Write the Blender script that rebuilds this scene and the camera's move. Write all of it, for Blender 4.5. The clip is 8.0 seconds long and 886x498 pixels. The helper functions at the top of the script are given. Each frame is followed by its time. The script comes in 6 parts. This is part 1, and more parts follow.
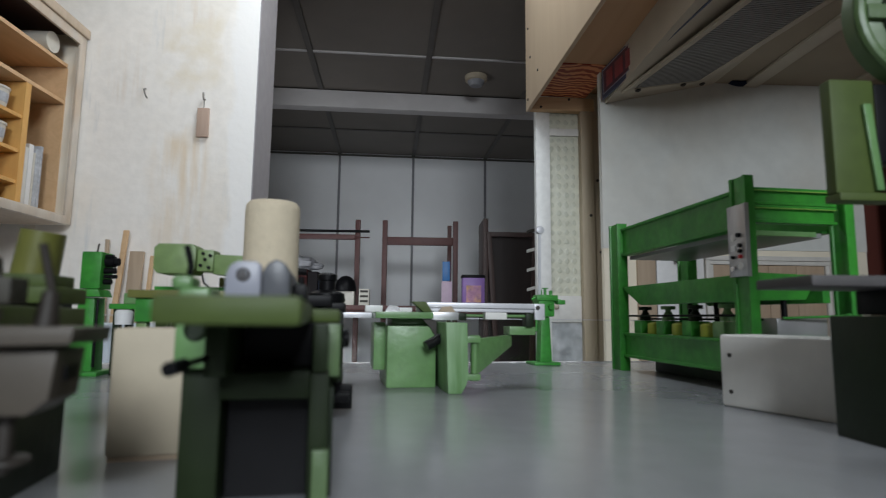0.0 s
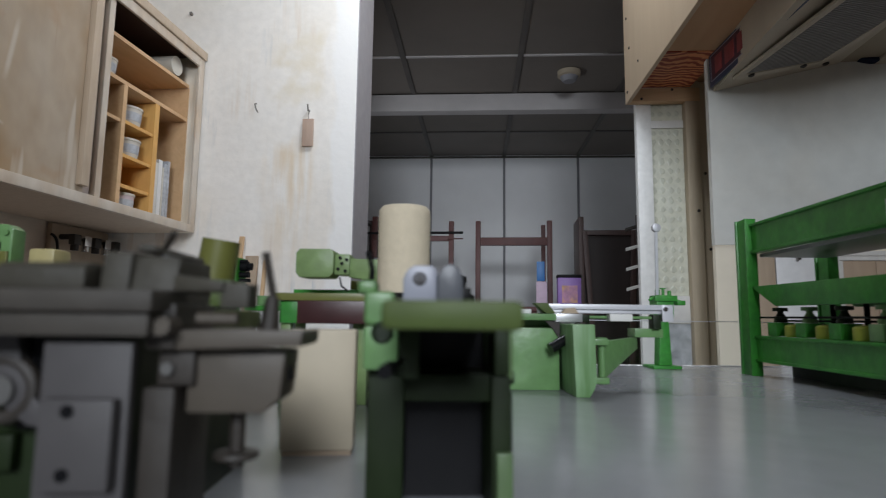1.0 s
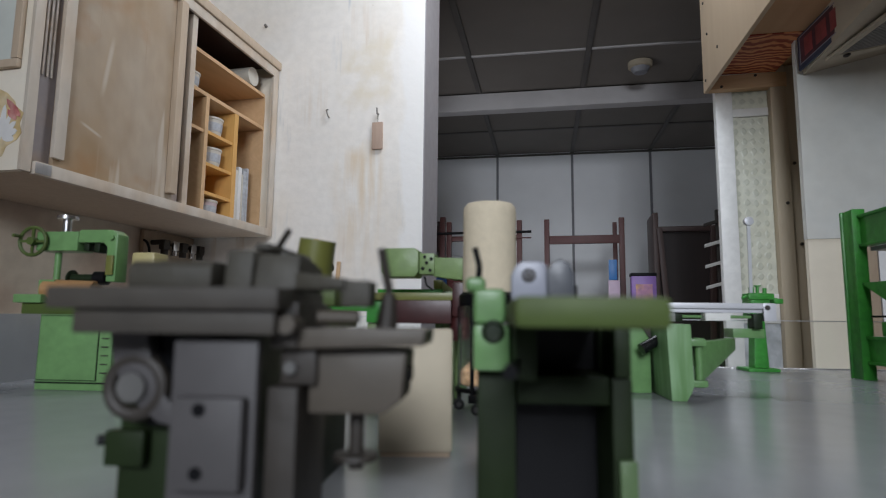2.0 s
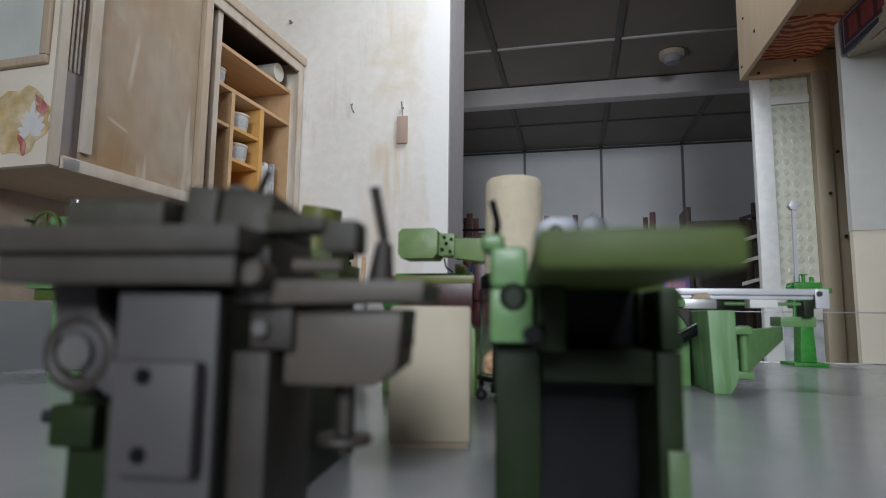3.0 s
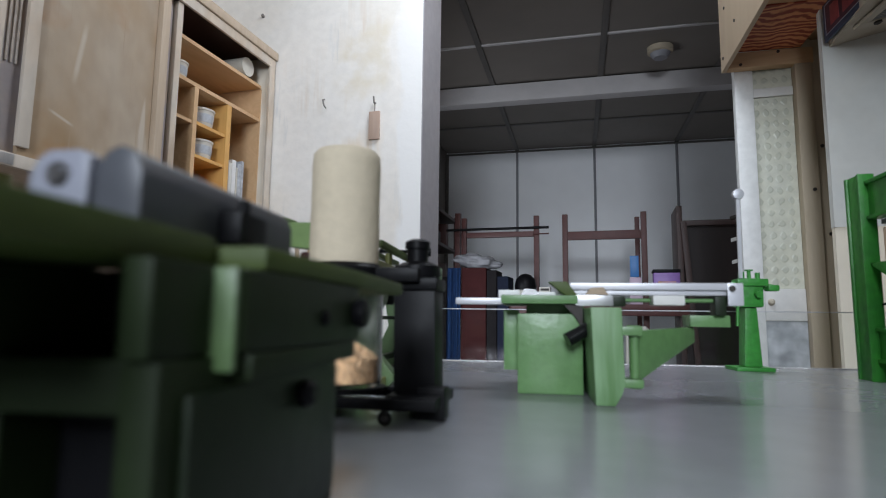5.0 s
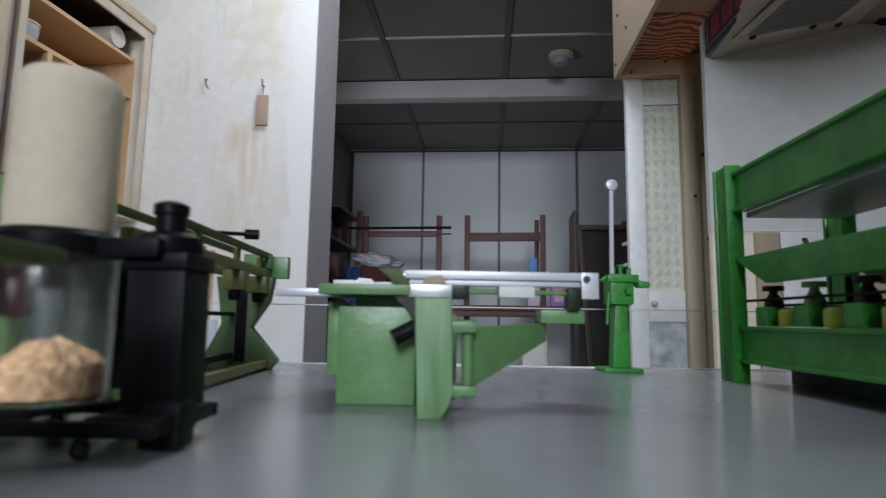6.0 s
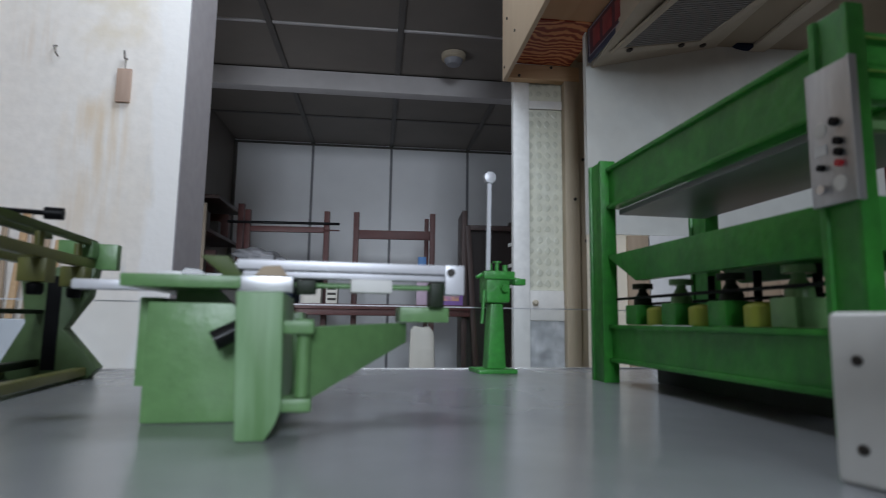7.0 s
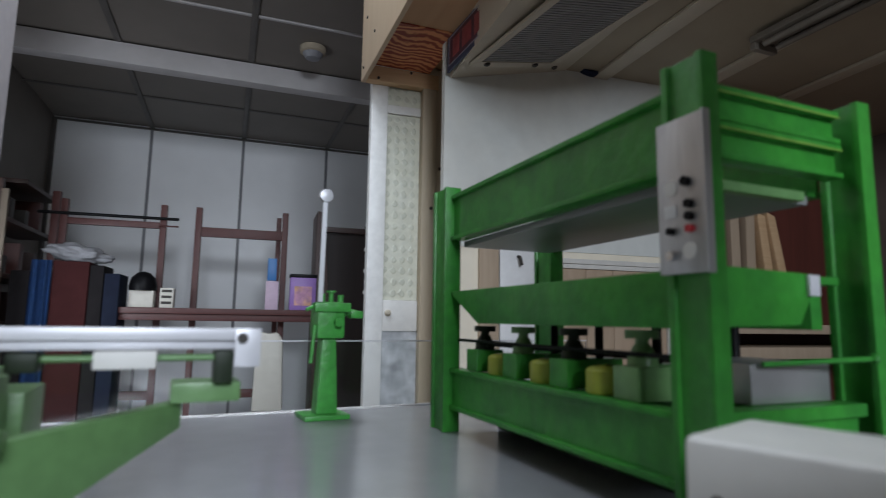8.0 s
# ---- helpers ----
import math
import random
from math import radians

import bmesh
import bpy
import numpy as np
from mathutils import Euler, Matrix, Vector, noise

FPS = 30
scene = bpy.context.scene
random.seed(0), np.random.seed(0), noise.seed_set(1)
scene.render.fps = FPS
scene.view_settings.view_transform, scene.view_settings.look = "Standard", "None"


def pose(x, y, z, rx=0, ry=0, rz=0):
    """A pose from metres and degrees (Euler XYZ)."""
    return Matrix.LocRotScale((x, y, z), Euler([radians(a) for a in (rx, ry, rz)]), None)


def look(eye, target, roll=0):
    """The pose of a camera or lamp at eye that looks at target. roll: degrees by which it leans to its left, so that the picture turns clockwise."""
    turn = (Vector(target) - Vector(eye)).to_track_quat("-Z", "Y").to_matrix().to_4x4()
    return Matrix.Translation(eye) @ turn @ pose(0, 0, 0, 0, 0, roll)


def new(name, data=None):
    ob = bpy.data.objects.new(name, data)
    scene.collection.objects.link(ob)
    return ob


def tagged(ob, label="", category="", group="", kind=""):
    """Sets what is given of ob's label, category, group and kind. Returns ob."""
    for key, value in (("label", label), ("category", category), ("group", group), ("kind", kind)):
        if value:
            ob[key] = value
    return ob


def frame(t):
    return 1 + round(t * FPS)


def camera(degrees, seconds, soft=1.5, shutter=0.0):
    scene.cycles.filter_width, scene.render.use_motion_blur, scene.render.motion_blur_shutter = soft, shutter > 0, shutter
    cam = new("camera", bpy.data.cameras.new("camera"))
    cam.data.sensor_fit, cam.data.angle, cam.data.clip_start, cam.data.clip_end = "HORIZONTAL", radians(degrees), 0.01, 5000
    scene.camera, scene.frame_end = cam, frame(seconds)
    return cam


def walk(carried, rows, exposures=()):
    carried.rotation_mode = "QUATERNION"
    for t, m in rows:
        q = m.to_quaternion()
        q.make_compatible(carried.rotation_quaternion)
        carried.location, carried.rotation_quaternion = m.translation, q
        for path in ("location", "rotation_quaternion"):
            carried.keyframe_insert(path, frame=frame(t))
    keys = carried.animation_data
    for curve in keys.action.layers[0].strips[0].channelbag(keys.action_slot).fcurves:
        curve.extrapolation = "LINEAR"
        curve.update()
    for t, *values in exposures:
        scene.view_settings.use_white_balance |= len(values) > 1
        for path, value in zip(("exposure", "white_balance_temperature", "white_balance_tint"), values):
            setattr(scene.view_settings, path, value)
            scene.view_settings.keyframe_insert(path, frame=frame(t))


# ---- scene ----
cam = camera(76.0, 8.0, soft=1.0, shutter=0.3)
cam.data.dof.use_dof, cam.data.dof.focus_distance, cam.data.dof.aperture_fstop = True, 2.2, 8.5
PATH = [
    (0, (0.059, 0.08, 0.09), (0.143, 2.063, 0.331), 0.6),
    (0.5, (0.046, 0.102, 0.093), (-0.031, 2.085, 0.337), 0.8),
    (1, (0.017, 0.08, 0.091), (-0.21, 2.053, 0.33), 0.7),
    (1.5, (0.005, 0.08, 0.09), (-0.349, 2.034, 0.329), 0.6),
    (2, (-0.005, 0.088, 0.09), (-0.459, 2.021, 0.327), 0.6),
    (2.2, (-0.011, 0.096, 0.089), (-0.496, 2.022, 0.327), 0.6),
    (3.3, (-0.0030, 0.1440, 0.0680), (-0.561, 2.051, 0.299), 0.7),
    (3.4, (0.0018, 0.1496, 0.0652), (-0.559, 2.055, 0.297), 0.7),
    (3.5, (0.0100, 0.1551, 0.0642), (-0.553, 2.060, 0.297), 0.7),
    (3.6, (0.0190, 0.1600, 0.0658), (-0.547, 2.064, 0.299), 0.7),
    (3.8, (0.034, 0.167, 0.069), (-0.538, 2.068, 0.303), 0.7),
    (4, (0.05, 0.171, 0.068), (-0.531, 2.07, 0.305), 0.6),
    (4.2, (0.064, 0.177, 0.067), (-0.521, 2.074, 0.306), 0.6),
    (5.3, (0.127, 0.286, 0.076), (-0.402, 2.2, 0.314), 0.8),
    (5.5, (0.139, 0.308, 0.075), (-0.334, 2.237, 0.316), 0.9),
    (6, (0.165, 0.369, 0.069), (-0.093, 2.337, 0.317), 0.9),
    (6.5, (0.172, 0.401, 0.056), (0.096, 2.383, 0.307), 0.8),
    (7, (0.192, 0.435, 0.069), (0.31, 2.416, 0.32), 0.8),
    (7.5, (0.209, 0.476, 0.084), (0.571, 2.427, 0.337), 0.8),
    (8, (0.233, 0.507, 0.116), (0.832, 2.398, 0.371), 0.8),
]
walk(cam, [(t, look(eye, target, roll)) for t, eye, target, roll in PATH],
     exposures=[(0, -0.20, 6600, 7), (1, -0.18, 6550, 9), (2, -0.19, 6500, 10), (3.4, -0.21, 6500, 9), (4.2, 0.04, 6500, 9), (5.5, -0.11, 6250, 9), (6.5, -0.22, 6250, 9), (7.2, -0.24, 6200, 9), (8, 0.0, 6300, 9)])

# ---- light ----
world = bpy.data.worlds.new("daylight")
scene.world = world
world.use_nodes = True
_sky = world.node_tree.nodes.new("ShaderNodeTexSky")
_sky.sky_type = 'NISHITA'
_sky.sun_disc = False
_sky.sun_elevation, _sky.sun_rotation = radians(35), radians(150)
_bg = world.node_tree.nodes["Background"]
_bg.inputs[1].default_value = 0.12
world.node_tree.links.new(_sky.outputs[0], _bg.inputs[0])


def window_light(name, eye, target, w, h, watts, colour):
    lamp = bpy.data.lights.new(name, 'AREA')
    lamp.shape, lamp.size, lamp.size_y, lamp.energy, lamp.color = 'RECTANGLE', w, h, watts, colour
    ob = new(name, lamp)
    ob.matrix_world = look(eye, target)
    return ob


# daylight that enters by the unseen high south window and roof light, and a fill lamp added in the back room
WIN = 0.45
window_light("window_light_south", (WIN, -2.92, 1.44), (0.38, 1.9, 0.35), 1.2, 0.8, 120, (0.85, 0.91, 1.0))
window_light("roof_light", (0.12, 1.85, 2.39), (0.12, 2.75, 0.9), 1.1, 0.9, 42, (0.85, 0.91, 1.0))
window_light("fill_light_back", (-1.50, 3.38, 0.30), (0.7, 6.3, -0.10), 0.9, 0.9, 20, (0.86, 0.92, 1.0))


# ---- materials ----
def mat(name, colour, rough=0.5, metal=0.0, vary=0.12, scale=12.0, bump=0.05, second=None, mix=0.35, big=2.0,
        stretch=(1, 1, 1), coat=0.0, spec=0.5):
    """Paint or plaster with fine grain, large stains and a little relief."""
    m = bpy.data.materials.new(name)
    m.use_nodes = True
    nt = m.node_tree
    bs = nt.nodes["Principled BSDF"]
    co = nt.nodes.new("ShaderNodeTexCoord")
    mp = nt.nodes.new("ShaderNodeMapping")
    mp.inputs["Scale"].default_value = stretch
    nt.links.new(co.outputs["Object"], mp.inputs[0])
    n1 = nt.nodes.new("ShaderNodeTexNoise")
    n1.inputs["Scale"].default_value, n1.inputs["Detail"].default_value = scale, 6
    n2 = nt.nodes.new("ShaderNodeTexNoise")
    n2.inputs["Scale"].default_value, n2.inputs["Detail"].default_value = big, 4
    nt.links.new(mp.outputs[0], n1.inputs[0])
    nt.links.new(mp.outputs[0], n2.inputs[0])
    c2 = second or tuple(max(0.0, c * (1 - 2.2 * vary)) for c in colour)
    r2 = nt.nodes.new("ShaderNodeValToRGB")
    r2.color_ramp.elements[0].position, r2.color_ramp.elements[1].position = 0.42, 0.68
    r2.color_ramp.elements[0].color, r2.color_ramp.elements[1].color = (0, 0, 0, 1), (mix, mix, mix, 1)
    nt.links.new(n2.outputs[0], r2.inputs[0])
    mx = nt.nodes.new("ShaderNodeMixRGB")
    mx.inputs[1].default_value, mx.inputs[2].default_value = (*colour, 1), (*c2, 1)
    nt.links.new(r2.outputs[0], mx.inputs[0])
    mr = nt.nodes.new("ShaderNodeMapRange")
    mr.inputs[1].default_value, mr.inputs[2].default_value = 0.25, 0.75
    mr.inputs[3].default_value, mr.inputs[4].default_value = 1 - vary, 1 + vary
    nt.links.new(n1.outputs[0], mr.inputs[0])
    mul = nt.nodes.new("ShaderNodeVectorMath")
    mul.operation = 'SCALE'
    nt.links.new(mx.outputs[0], mul.inputs[0])
    nt.links.new(mr.outputs[0], mul.inputs["Scale"])
    nt.links.new(mul.outputs[0], bs.inputs["Base Color"])
    rr = nt.nodes.new("ShaderNodeMapRange")
    rr.inputs[3].default_value, rr.inputs[4].default_value = max(0.03, rough - 0.1), min(1, rough + 0.1)
    nt.links.new(n2.outputs[0], rr.inputs[0])
    nt.links.new(rr.outputs[0], bs.inputs["Roughness"])
    bs.inputs["Metallic"].default_value = metal
    bs.inputs["Coat Weight"].default_value = coat
    bs.inputs["Specular IOR Level"].default_value = spec
    if bump:
        bp = nt.nodes.new("ShaderNodeBump")
        bp.inputs["Strength"].default_value, bp.inputs["Distance"].default_value = bump, 0.004
        nt.links.new(n1.outputs[0], bp.inputs["Height"])
        nt.links.new(bp.outputs[0], bs.inputs["Normal"])
    return m


def glass(name, tint=(0.95, 0.97, 0.97), rough=0.02, ior=1.45):
    m = bpy.data.materials.new(name)
    m.use_nodes = True
    bs = m.node_tree.nodes["Principled BSDF"]
    bs.inputs["Base Color"].default_value = (*tint, 1)
    bs.inputs["Roughness"].default_value = rough
    bs.inputs["IOR"].default_value = ior
    bs.inputs["Transmission Weight"].default_value = 1.0
    return m


def wood(name, colour, dark, scale=30.0, rough=0.5, axis=2, contrast=0.5, ring=3.0):
    """Grain that runs along one axis."""
    m = bpy.data.materials.new(name)
    m.use_nodes = True
    nt = m.node_tree
    bs = nt.nodes["Principled BSDF"]
    co = nt.nodes.new("ShaderNodeTexCoord")
    mp = nt.nodes.new("ShaderNodeMapping")
    st = [1.0, 1.0, 1.0]
    st[axis] = 0.12
    mp.inputs["Scale"].default_value = st
    nt.links.new(co.outputs["Object"], mp.inputs[0])
    n = nt.nodes.new("ShaderNodeTexNoise")
    n.inputs["Scale"].default_value, n.inputs["Detail"].default_value, n.inputs["Distortion"].default_value = scale, 6, ring
    nt.links.new(mp.outputs[0], n.inputs[0])
    r = nt.nodes.new("ShaderNodeValToRGB")
    r.color_ramp.elements[0].position, r.color_ramp.elements[1].position = 0.5 - contrast * 0.4, 0.5 + contrast * 0.4
    r.color_ramp.elements[0].color, r.color_ramp.elements[1].color = (*dark, 1), (*colour, 1)
    nt.links.new(n.outputs[0], r.inputs[0])
    nt.links.new(r.outputs[0], bs.inputs["Base Color"])
    bs.inputs["Roughness"].default_value = rough
    bp = nt.nodes.new("ShaderNodeBump")
    bp.inputs["Strength"].default_value, bp.inputs["Distance"].default_value = 0.08, 0.002
    nt.links.new(n.outputs[0], bp.inputs["Height"])
    nt.links.new(bp.outputs[0], bs.inputs["Normal"])
    return m


M_GREEN = mat("bright_green_enamel", (0.042, 0.262, 0.032), 0.36, spec=0.4, vary=0.16, scale=90, bump=0.2, big=26, mix=0.55, second=(0.026, 0.150, 0.030))
# olive of the planer table, darkened to put the stand's shade into the paint
M_STAND = mat("shaded_olive_enamel", (0.013, 0.023, 0.007), 0.5, vary=0.15, scale=60, bump=0.12, big=12, spec=0.2)
M_LIGHT = mat("light_green_enamel", (0.138, 0.272, 0.102), 0.34, spec=0.45, vary=0.12, scale=90, bump=0.14, big=24, mix=0.4)
M_OLIVE = mat("olive_green_enamel", (0.068, 0.100, 0.023), 0.52, vary=0.12, scale=60, bump=0.12, big=12, spec=0.3)
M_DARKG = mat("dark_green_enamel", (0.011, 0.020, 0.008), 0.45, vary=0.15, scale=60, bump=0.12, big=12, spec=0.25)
M_MOSS = mat("moss_yellow_enamel", (0.145, 0.150, 0.036), 0.4, vary=0.10, scale=60, bump=0.1, big=12)
M_YELLOW = mat("yellow_green_paint", (0.36, 0.40, 0.05), 0.45, vary=0.12, scale=60, bump=0.1)
M_GREY = mat("grey_enamel", (0.067, 0.062, 0.063), 0.55, vary=0.10, scale=60, bump=0.1, big=14)
M_TAUPE = mat("taupe_enamel", (0.080, 0.066, 0.051), 0.5, vary=0.12, scale=60, bump=0.1, big=14)
M_FENCEG = mat("blue_grey_casting", (0.085, 0.09, 0.105), 0.4, vary=0.12, scale=60, bump=0.12)
M_DKGREY = mat("dark_grey_casting", (0.031, 0.025, 0.020), 0.6, vary=0.15, scale=70, bump=0.2)
M_LAV = mat("pale_lavender_enamel", (0.29, 0.30, 0.36), 0.4, vary=0.06, scale=40, bump=0.03)
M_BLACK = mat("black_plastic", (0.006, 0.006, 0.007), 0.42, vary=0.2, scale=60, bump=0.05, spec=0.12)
M_RUBBER = mat("black_rubber", (0.012, 0.012, 0.012), 0.7, vary=0.2, scale=80, bump=0.1)
M_STEEL = mat("bright_steel", (0.62, 0.62, 0.63), 0.25, metal=1.0, vary=0.06, scale=50, bump=0.03)
M_ALU = mat("white_aluminium", (0.62, 0.62, 0.655), 0.4, metal=0.25, vary=0.05, scale=50, bump=0.02)
M_PLATE = mat("brushed_plate", (0.50, 0.50, 0.51), 0.35, metal=0.7, vary=0.08, scale=40, bump=0.04, stretch=(1, 8, 1))
M_CREAM = mat("cream_felt", (0.67, 0.58, 0.43), 0.85, vary=0.05, scale=120, bump=0.25, big=20, mix=0.15)
M_MAROON = mat("maroon_paint", (0.045, 0.010, 0.010), 0.4, vary=0.2, scale=50, bump=0.1)
M_WHITEBOX = mat("white_painted_board", (0.70, 0.69, 0.66), 0.5, vary=0.06, scale=40, bump=0.12, big=10, mix=0.2)
M_SHAV = mat("wood_shavings", (0.54, 0.33, 0.18), 0.9, vary=0.4, scale=220, bump=0.9, big=90, second=(0.28, 0.14, 0.06))
M_CLEAR = glass("clear_plastic", (0.93, 0.95, 0.94), 0.16)
M_PLEXI = glass("plexiglass", (0.97, 0.985, 0.98), 0.01, 1.3)
M_LIME = mat("lime_green_enamel", (0.062, 0.33, 0.055), 0.38, vary=0.2, scale=110, bump=0.25, big=40, mix=0.5)
M_YBOX = mat("yellow_paint", (0.60, 0.50, 0.03), 0.4, vary=0.08, scale=40)
M_WHITE = mat("white_enamel", (0.75, 0.75, 0.75), 0.4, vary=0.05, scale=40)
M_RED = mat("red_plastic", (0.45, 0.02, 0.03), 0.4, vary=0.08, scale=40)

M_TABLE = mat("grey_floor_paint", (0.32, 0.33, 0.345), 0.22, vary=0.05, scale=30, bump=0.02, big=3.5, mix=0.25,
              second=(0.19, 0.19, 0.185))
M_TILE = mat("brown_floor_tile", (0.16, 0.12, 0.10), 0.4, vary=0.15, scale=8, bump=0.05)
M_WALLW = mat("yellowed_plaster", (0.62, 0.55, 0.44), 0.8, vary=0.10, scale=16, bump=0.4, big=3.0, mix=0.8, second=(0.42, 0.30, 0.23))
def stained_wall():
    """White plaster with runs of rust and old paint."""
    m = mat("stained_white_plaster", (0.86, 0.83, 0.785), 0.8, vary=0.05, scale=22, bump=0.35, big=1.8, mix=0.5, second=(0.78, 0.71, 0.61))
    nt = m.node_tree
    bs = nt.nodes["Principled BSDF"]
    base = bs.inputs["Base Color"].links[0].from_socket
    co = nt.nodes.new("ShaderNodeTexCoord")

    def noise_at(stretch, scale, lo, hi, detail=5):
        mp = nt.nodes.new("ShaderNodeMapping")
        mp.inputs["Scale"].default_value = stretch
        nt.links.new(co.outputs["Object"], mp.inputs[0])
        n = nt.nodes.new("ShaderNodeTexNoise")
        n.inputs["Scale"].default_value, n.inputs["Detail"].default_value = scale, detail
        nt.links.new(mp.outputs[0], n.inputs[0])
        r = nt.nodes.new("ShaderNodeMapRange")
        r.inputs[1].default_value, r.inputs[2].default_value = lo, hi
        nt.links.new(n.outputs[0], r.inputs[0])
        return r.outputs[0]

    def times(a, b):
        t = nt.nodes.new("ShaderNodeMath")
        t.operation = 'MULTIPLY'
        nt.links.new(a, t.inputs[0])
        nt.links.new(b, t.inputs[1])
        return t.outputs[0]

    def over(under, fac, colour):
        x = nt.nodes.new("ShaderNodeMixRGB")
        nt.links.new(fac, x.inputs[0])
        nt.links.new(under, x.inputs[1])
        x.inputs[2].default_value = (*colour, 1)
        return x.outputs[0]

    runs = times(noise_at((1, 1, 0.07), 26, 0.52, 0.72), noise_at((1, 1, 1), 1.7, 0.47, 0.62, 2))
    base = over(base, runs, (0.70, 0.58, 0.46))
    blue = times(noise_at((1, 1, 0.10), 34, 0.60, 0.75), noise_at((1, 1, 0.8), 2.3, 0.52, 0.66, 2))
    base = over(base, blue, (0.50, 0.55, 0.60))
    spots = noise_at((1, 1, 0.6), 30, 0.73, 0.80, 3)
    base = over(base, spots, (0.60, 0.52, 0.44))
    # a newer white patch along the opening and a yellow stain below the tag
    sep = nt.nodes.new("ShaderNodeSeparateXYZ")
    nt.links.new(co.outputs["Object"], sep.inputs[0])
    wob = noise_at((1, 1, 0.5), 5, 0.3, 0.7, 5)

    def ramp(src, a, b, wobble):
        ad = nt.nodes.new("ShaderNodeMath")
        ad.operation = 'MULTIPLY_ADD'
        nt.links.new(wob, ad.inputs[0])
        ad.inputs[1].default_value = wobble
        nt.links.new(src, ad.inputs[2])
        r = nt.nodes.new("ShaderNodeMapRange")
        r.inputs[1].default_value, r.inputs[2].default_value = a, b
        nt.links.new(ad.outputs[0], r.inputs[0])
        return r.outputs[0]

    white = ramp(sep.outputs[0], -0.80, -0.77, 0.10)
    base = over(base, white, (0.88, 0.87, 0.85))
    below = times(ramp(sep.outputs[2], 1.03, 0.93, 0.16), ramp(sep.outputs[2], 0.30, 0.75, 0.10))
    column = times(ramp(sep.outputs[0], -1.12, -1.03, 0.10), ramp(sep.outputs[0], -0.86, -0.93, 0.08))
    stain = times(times(below, column), noise_at((1, 1, 0.12), 22, 0.38, 0.62))
    base = over(base, stain, (0.77, 0.66, 0.52))
    patch = times(times(ramp(sep.outputs[2], 1.15, 1.22, 0.10), ramp(sep.outputs[2], 1.60, 1.48, 0.10)), times(ramp(sep.outputs[0], -1.10, -1.02, 0.10), ramp(sep.outputs[0], -0.82, -0.86, 0.10)))
    base = over(base, times(patch, noise_at((1, 1, 1), 9, 0.35, 0.6)), (0.79, 0.73, 0.62))
    nt.links.new(base, bs.inputs["Base Color"])
    return m


M_FENCE = mat("dark_olive_casting", (0.046, 0.041, 0.030), 0.6, vary=0.2, scale=80, bump=0.25, big=30)
M_STAIN = stained_wall()
M_WORN = mat("worn_green_paint", (0.138, 0.272, 0.104), 0.45, vary=0.18, scale=90, bump=0.15, big=90, mix=0.6, second=(0.24, 0.37, 0.22), stretch=(1, 1, 0.12))
# grey of the wall's end face, lowered so that the shade is in the colour
M_REVEAL = mat("shaded_grey_plaster", (0.33, 0.315, 0.33), 0.8, vary=0.07, scale=20, bump=0.25, big=3)
M_BLUEW = mat("shaded_pale_plaster", (0.66, 0.675, 0.645), 0.75, vary=0.06, scale=14, bump=0.25, big=2.6, mix=0.7, second=(0.66, 0.64, 0.58))
M_CREAMW = mat("lit_cream_plaster", (0.84, 0.77, 0.63), 0.8, vary=0.05, scale=10, bump=0.15)
M_PANEL = mat("white_sandwich_panel", (0.84, 0.85, 0.87), 0.35, vary=0.03, scale=4, bump=0.02, big=1.3)
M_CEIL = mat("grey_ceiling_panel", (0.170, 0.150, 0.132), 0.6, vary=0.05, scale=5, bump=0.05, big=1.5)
M_JOINT = mat("dark_joint_strip", (0.10, 0.092, 0.085), 0.6, vary=0.1, scale=12)
M_SEAM = mat("grey_panel_joint", (0.22, 0.22, 0.24), 0.5, vary=0.08, scale=12)
M_BEAM = mat("grey_steel_beam", (0.42, 0.40, 0.40), 0.6, vary=0.06, scale=10)
M_LOFT = mat("painted_loft_ceiling", (0.36, 0.305, 0.225), 0.7, vary=0.06, scale=8, bump=0.08)
M_STRIP = mat("ivory_strip", (0.52, 0.465, 0.37), 0.6, vary=0.06, scale=10)
M_PLY = wood("light_plywood", (0.63, 0.50, 0.355), (0.54, 0.41, 0.275), 9, 0.6, axis=2, contrast=0.9, ring=1.0)
M_PLYB = wood("brown_plywood", (0.62, 0.39, 0.22), (0.50, 0.29, 0.15), 12, 0.6, axis=1, contrast=0.9, ring=1.0)
M_PINE = wood("pine_batten", (0.66, 0.46, 0.27), (0.52, 0.33, 0.18), 20, 0.6, axis=0, contrast=0.9)
M_FACE = mat("worn_painted_wood", (0.57, 0.51, 0.44), 0.5, vary=0.10, scale=26, bump=0.15, big=7, mix=0.7, second=(0.50, 0.38, 0.27), stretch=(1, 1, 0.4))
M_SHELF = wood("shelf_wood", (0.66, 0.44, 0.25), (0.54, 0.34, 0.18), 14, 0.6, axis=1, contrast=0.9)
M_OCHRE = wood("ochre_divider", (0.72, 0.42, 0.13), (0.58, 0.30, 0.09), 14, 0.6, axis=2, contrast=0.9)
